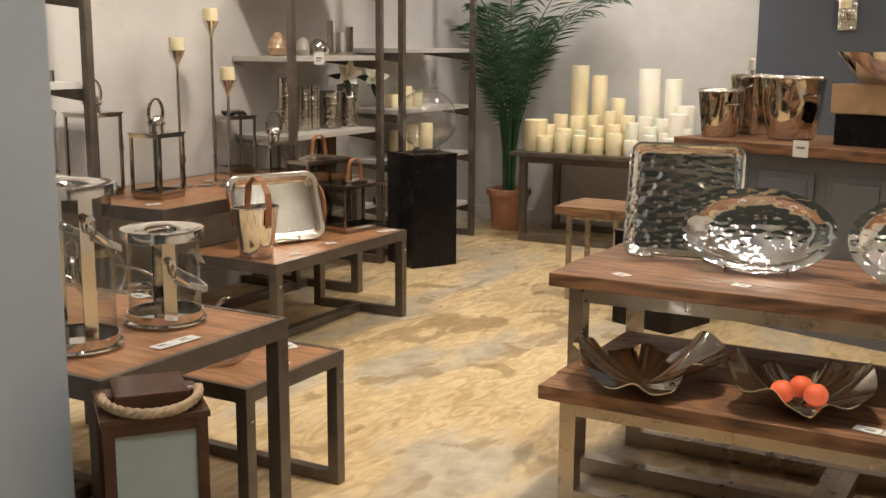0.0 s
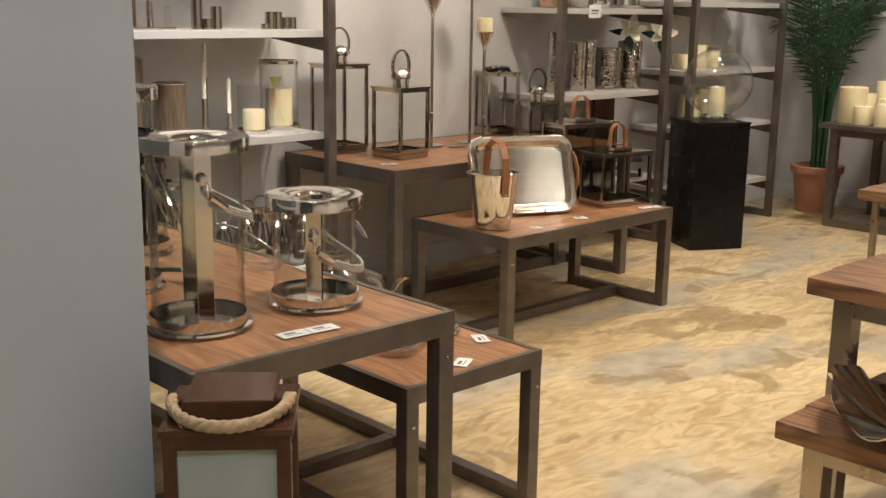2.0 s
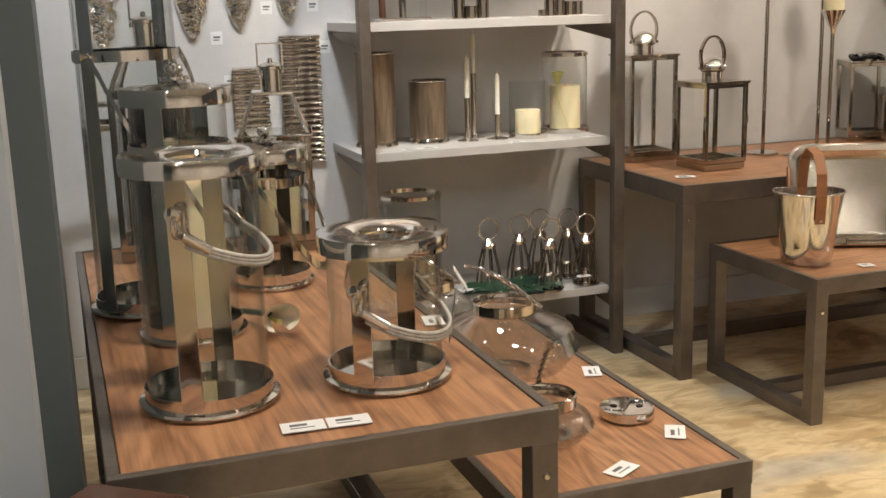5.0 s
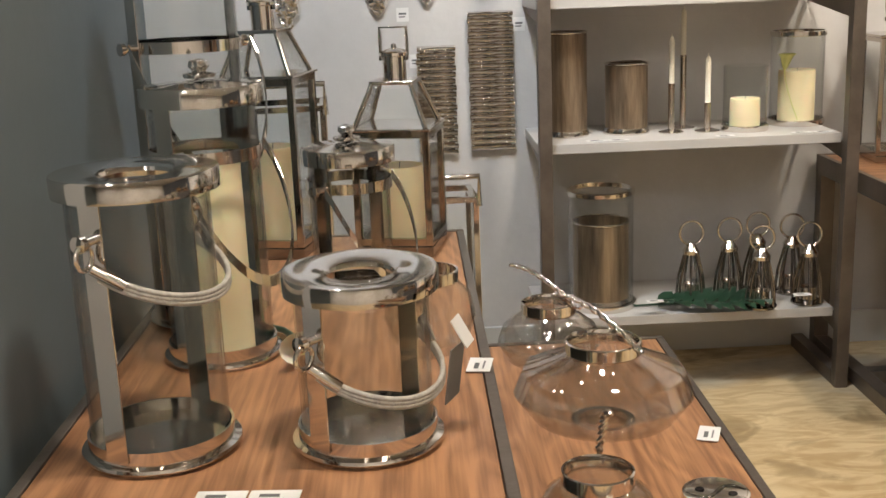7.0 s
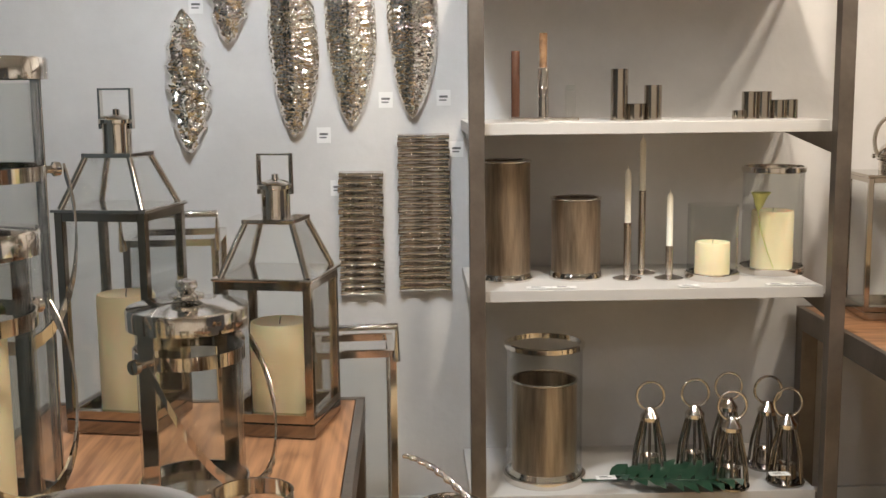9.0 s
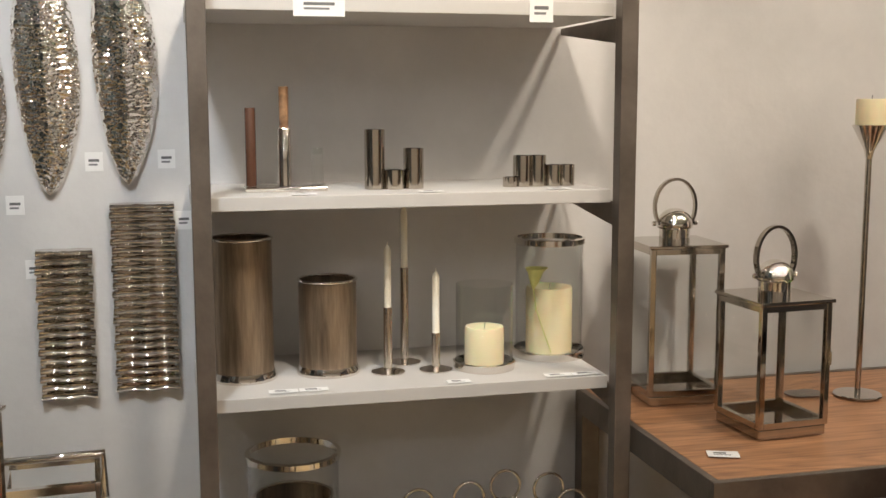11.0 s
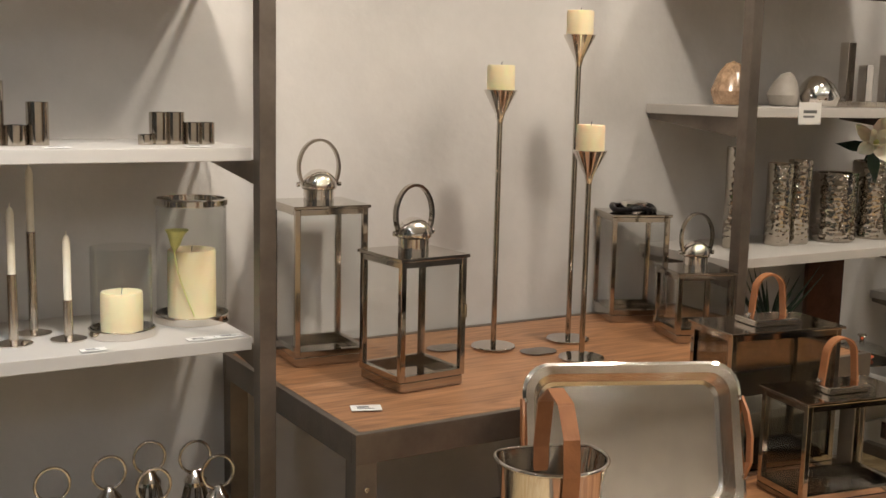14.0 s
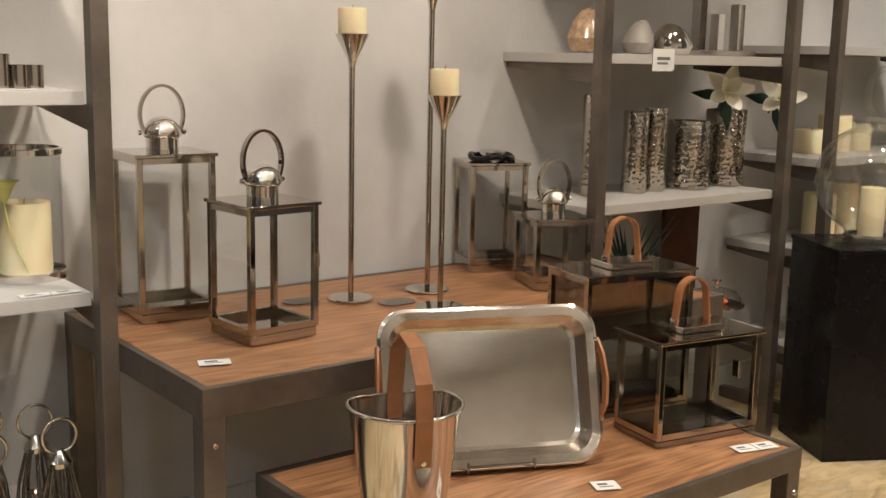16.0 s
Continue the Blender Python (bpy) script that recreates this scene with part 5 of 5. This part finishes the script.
def half_bucket(m):
    t = thing("wine_bucket", "polished nickel bucket with tan leather strap handle", "bucket", m)
    h = 0.235
    prof = [(0, 0.004), (0.074, 0), (0.078, 0.006), (0.085, 0.06), (0.108, h), (0.111, h + 0.003), (0.106, h + 0.002), (0.082, 0.06), (0.07, 0.012), (0, 0.010)]
    bm = lathe(prof, 48)
    for v in bm.verts:
        if v.co.y > 0.05:
            v.co.y = 0.05 + (v.co.y - 0.05) * 0.25
    part("body", bm, M_CHROME, t)
    rim = ring(0.109, 0.004, h, 48)
    for v in rim.verts:
        if v.co.y > 0.05:
            v.co.y = 0.05 + (v.co.y - 0.05) * 0.25
    part("rim", rim, M_CHROME, t)
    pts = [(0, -0.108, h - 0.09), (0, -0.116, h), (0, -0.108, h + 0.07), (0, -0.07, h + 0.125), (0, -0.01, h + 0.138), (0, 0.045, h + 0.10), (0, 0.063, h), (0, 0.062, h - 0.05)]
    bm = bmesh.new()
    rows = [[bm.verts.new((sx * 0.016, y + o, z + o)) for sx, o in ((-1, 0), (1, 0), (1, 0.004), (-1, 0.004))] for x, y, z in pts]
    for a, b in zip(rows, rows[1:]):
        for j in range(4):
            bm.faces.new((a[j], a[(j + 1) % 4], b[(j + 1) % 4], b[j]))
    part("leather_strap", bm, M_LEATHER, t, "tan leather strap")
    part("rivet", lathe([(0.006, 0), (0.005, 0.003), (0, 0.004)], 12), M_CHROME, t, at=pose(0, -0.11, h - 0.08, 90))


half_bucket(pose(0.375, -1.12, CZ2, 0, 0, -18) @ Matrix.Diagonal((1.1, 1.1, 1.08, 1)))

tray = rect_tray("leather_handle_tray", "polished nickel tray with tan leather handles on stand", pose(0.71, -1.03, CZ2 + 0.006, 0, 0, -24) @ pose(0, 0, 0, -18), 0.545, 0.385, M_TRAYM, 0.045, 0.07, 0.028)
part("rim_bead", bx(-0.19, -0.013, 0.002, 0.19, -0.006, 0.008, 0.002), M_CHROME, tray)
easel(tray, 0.08)
for s in (-1, 1):
    grip = part("leather_handle", tube([(s * 0.265, 0.0, 0.10), (s * 0.277, -0.02, 0.14), (s * 0.281, -0.026, 0.20), (s * 0.277, -0.02, 0.26), (s * 0.272, 0.0, 0.30)], 0, flat=(0.03, 0.006)), M_LEATHER, tray, "tan leather grip")
    for z in (0.105, 0.295):
        part("rivet", lathe([(0.007, 0), (0.005, 0.004), (0, 0.005)], 12), M_CHROME, grip, at=pose(s * 0.268, -0.012, z, 90))


def leather_lantern(m, w, d, h, label, pane=None):
    t = thing("leather_handle_lantern", label, "lantern", m, "leather handled lanterns")
    part("base", bx(-w / 2, -d / 2, 0, w / 2, d / 2, 0.016, 0.002), M_WIRE, t)
    post_frame(t, w, d, h - 0.008, 0.016, M_FRAME, 0.017, pane)
    part("lid", bx(-w / 2 - 0.008, -d / 2 - 0.008, h - 0.0075, w / 2 + 0.008, d / 2 + 0.008, h, 0.002), M_FRAME, t)
    part("vent", bx(-w * 0.2, -d * 0.25, h + 0.001, w * 0.2, d * 0.25, h + 0.018, 0.003), M_CHROME, t)
    loop = part("leather_handle", tube([(-0.055, 0, h + 0.012)] + arc(0.046, 180, 0, 14, 0, h + 0.09) + [(0.055, 0, h + 0.012)], 0, flat=(0.024, 0.005)), M_LEATHER, t, "tan leather loop")
    for s in (-1, 1):
        part("rivet", lathe([(0.008, 0), (0.008, 0.01), (0.004, 0.014), (0, 0.014)], 12), M_CHROME, loop, at=pose(s * 0.055, 0, h + 0.026, 0, s * 90))
    part("latch", bx(w / 2 + 0.001, -0.012, h * 0.45, w / 2 + 0.012, 0.012, h * 0.62, 0.002), M_CHROME, t)


leather_lantern(pose(1.32, -1.085, CZ2, 0, 0, -10), 0.33, 0.18, 0.275, "glass and nickel box lantern with tan leather handle")
# pane tint darkens the glass in place of the shadow behind it
leather_lantern(pose(1.325, -0.83, CZ2, 0, 0, -10), 0.36, 0.19, 0.40, "larger glass and nickel box lantern with leather handle", M_SHADEPANE)


def bell_jar(m):
    t = thing("bell_jar", "small glass bell jar with knob over red berries", "jar", m)
    part("stand", lathe([(0, 0), (0.075, 0), (0.078, 0.006), (0.02, 0.012), (0.014, 0.16), (0.07, 0.17), (0.082, 0.176), (0.082, 0.184), (0, 0.184)], 28), M_WIRE, t)
    part("dome", lathe([(0.074, 0.186), (0.075, 0.22), (0.06, 0.27), (0.03, 0.295), (0.008, 0.30), (0.006, 0.30), (0.028, 0.29), (0.058, 0.266), (0.072, 0.22), (0.071, 0.186)], 28), M_GLASS, t)
    part("knob", lathe([(0.006, 0.30), (0.006, 0.335), (0.013, 0.345), (0.01, 0.36), (0, 0.364)], 14), M_CHROME, t)
    part("fruit", lathe([(0, 0.186), (0.03, 0.19), (0.036, 0.205), (0.02, 0.225), (0, 0.23)], 16), M_ORANGE, t)


bell_jar(pose(2.50, -0.25, 0.452) @ Matrix.Diagonal((1.35, 1.35, 0.55, 1)))


# ---- second and third wall shelves ----
def hammered_vase(x, z, r, h, label, sq=False):
    t = solid("hammered_vase", lathe([(0, 0), (r * 0.92, 0), (r, 0.008), (r * 0.97, h * 0.5), (r, h - 0.006), (r * 0.96, h), (r * 0.9, h - 0.004), (r * 0.88, 0.02), (0, 0.016)], 40, wave=lambda a, q, zz: 1 + 0.011 * math.sin(zz * 160 + 2 * math.sin(3 * a))), M_VASE, label, "vase", group="hammered nickel vases", at=pose(x, -0.12, z))
    return t


DZ, DZ2 = 0.996, 1.501
hammered_vase(1.925, DZ, 0.045, 0.36, "tall slim hammered nickel vase on shelf")
hammered_vase(2.14, DZ, 0.048, 0.30, "tall hammered nickel vase on shelf")
hammered_vase(2.245, DZ, 0.045, 0.31, "dark hammered nickel vase behind another")
hammered_vase(2.44, DZ, 0.085, 0.26, "wide hammered nickel vase on shelf")
hammered_vase(2.66, DZ, 0.08, 0.30, "hammered nickel vase holding white magnolias")


def magnolia(m, label):
    t = thing("magnolia", label, "flower", m, "white magnolia blooms")
    for i in range(8):
        a = radians(120 * i + 30) if i < 3 else radians(72 * i)
        ln = 0.085 if i > 2 else 0.05
        up = 0.12 if i > 2 else 0.85
        bm = bmesh.new()
        rows = []
        for k in range(6):
            q = k / 5
            w = 0.025 * math.sin(math.pi * (0.1 + 0.82 * q))
            rows.append([bm.verts.new((ln * q * math.cos(up) , v * w, ln * q * math.sin(up) + 0.02 * q * q + 0.010 * v * v)) for v in (-1, -0.4, 0.4, 1)])
        for c, d in zip(rows, rows[1:]):
            for j in range(3):
                bm.faces.new((c[j], c[j + 1], d[j + 1], d[j])).smooth = True
        part("petal", bm, M_PETAL, t, at=pose(0, 0, 0, 0, 0, math.degrees(a)))
    part("centre", lathe([(0, 0), (0.01, 0.004), (0.008, 0.02), (0, 0.028)], 12), M_YOLK, t)
    part("stem", tube([(0, 0, 0), (0.0, 0.0, -0.05), (0.01, 0.0, -0.16)], 0.004, 6), M_DLEAF, t)
    for a in (40, 160, 280):
        part("leaf", lathe([(0, 0), (0.02, 0.03), (0.022, 0.06), (0, 0.12)], 10), M_DLEAF, t, at=pose(0, 0, -0.03, 0, 115, a) @ Matrix.Diagonal((0.12, 1, 1, 1)))


magnolia(pose(2.55, -0.20, DZ + 0.37, 62, 0, -35) @ Matrix.Scale(1.15, 4), "white magnolia bloom in the hammered vase")
magnolia(pose(2.83, -0.24, DZ + 0.345, 70, 0, -38) @ Matrix.Scale(1.15, 4), "white magnolia bloom leaning out of the vase")


def bird(m, mat, label):
    """A plain rounded sculpture."""
    bm = lathe([(0, 0), (0.07, 0.004), (0.085, 0.05), (0.06, 0.11), (0.03, 0.145), (0, 0.155)], 28, wave=lambda a, r, z: 1 + 0.35 * math.cos(a))
    solid("shelf_sculpture", bm, mat, label, "sculpture", at=m)


bird(pose(1.87, -0.12, DZ2, 0, 0, 200) @ Matrix.Diagonal((0.75, 0.75, 1, 1)), M_SHELL, "mottled brown shell rounded ornament on shelf")
bird(pose(2.15, -0.12, DZ2, 0, 0, 160) @ Matrix.Diagonal((0.68, 0.68, 0.8, 1)), M_STONE, "pale stone rounded ornament on shelf")
bird(pose(2.27, -0.14, DZ2, 0, 0, 20) @ Matrix.Diagonal((1.1, 0.9, 0.75, 1)), M_CHROME, "folded nickel rounded ornament on shelf")
t = thing("post_holder", "three nickel posts on a long nickel tray", "candle holder", pose(2.57, -0.12, DZ2))
part("tray", bx(-0.2, -0.04, 0, 0.2, 0.04, 0.022, 0.003), M_BRUSH, t)
for dx, h in ((-0.11, 0.24), (0.0, 0.16), (0.12, 0.20)):
    part("post", bx(dx - 0.02, -0.02, 0.0225, dx + 0.02, 0.02, h, 0.002), M_CHROME, t)

for x, z, r, h in ((3.25, 1.101, 0.07, 0.10), (3.42, 1.101, 0.07, 0.16), (3.35, 0.721, 0.07, 0.2), (3.52, 0.721, 0.07, 0.24), (3.7, 0.721, 0.07, 0.2), (3.3, 0.301, 0.08, 0.2), (3.6, 1.101, 0.06, 0.12)):
    candle(x, -0.12, z, r, h, M_WAX, "candles on the far shelf", "ivory pillar candle on the far wall shelf")


def agave():
    rr = random.Random(9)
    t = thing("spiky_plant", "dark spiky succulent in a low pot", "plant", pose(2.13, -0.12, 0.452) @ Matrix.Diagonal((1, 1, 0.5, 1)))
    part("pot", lathe([(0, 0), (0.1, 0), (0.13, 0.5), (0.12, 0.52), (0.1, 0.48), (0, 0.48)], 28), M_BLACK, t)
    for i in range(14):
        a = i * 2.399
        lean = rr.uniform(0.06, 0.28)
        pts = [(0.02 * math.cos(a), 0.02 * math.sin(a), 0.47), (lean * 0.5 * math.cos(a), lean * 0.5 * math.sin(a), 0.65), (lean * math.cos(a), lean * math.sin(a), 0.86 + rr.uniform(-0.06, 0.09))]
        part("blade", tube(pts, 0.012, 6, taper=lambda s: 1.02 - s), M_DLEAF, t)


agave()
b = thing("wooden_easel", "dark brown tapered wooden stand beneath shelf", "stand", pose(2.54, 0.0, 0.452) @ Matrix.Diagonal((0.8, 0.6, 0.55, 1)))
part("board", bx(-0.1, -0.02, 0, 0.16, 0.02, 0.93, 0.006), M_BROWN, b)
part("foot", bx(-0.14, -0.12, 0, 0.2, 0.16, 0.03, 0.004), M_BROWN, b)
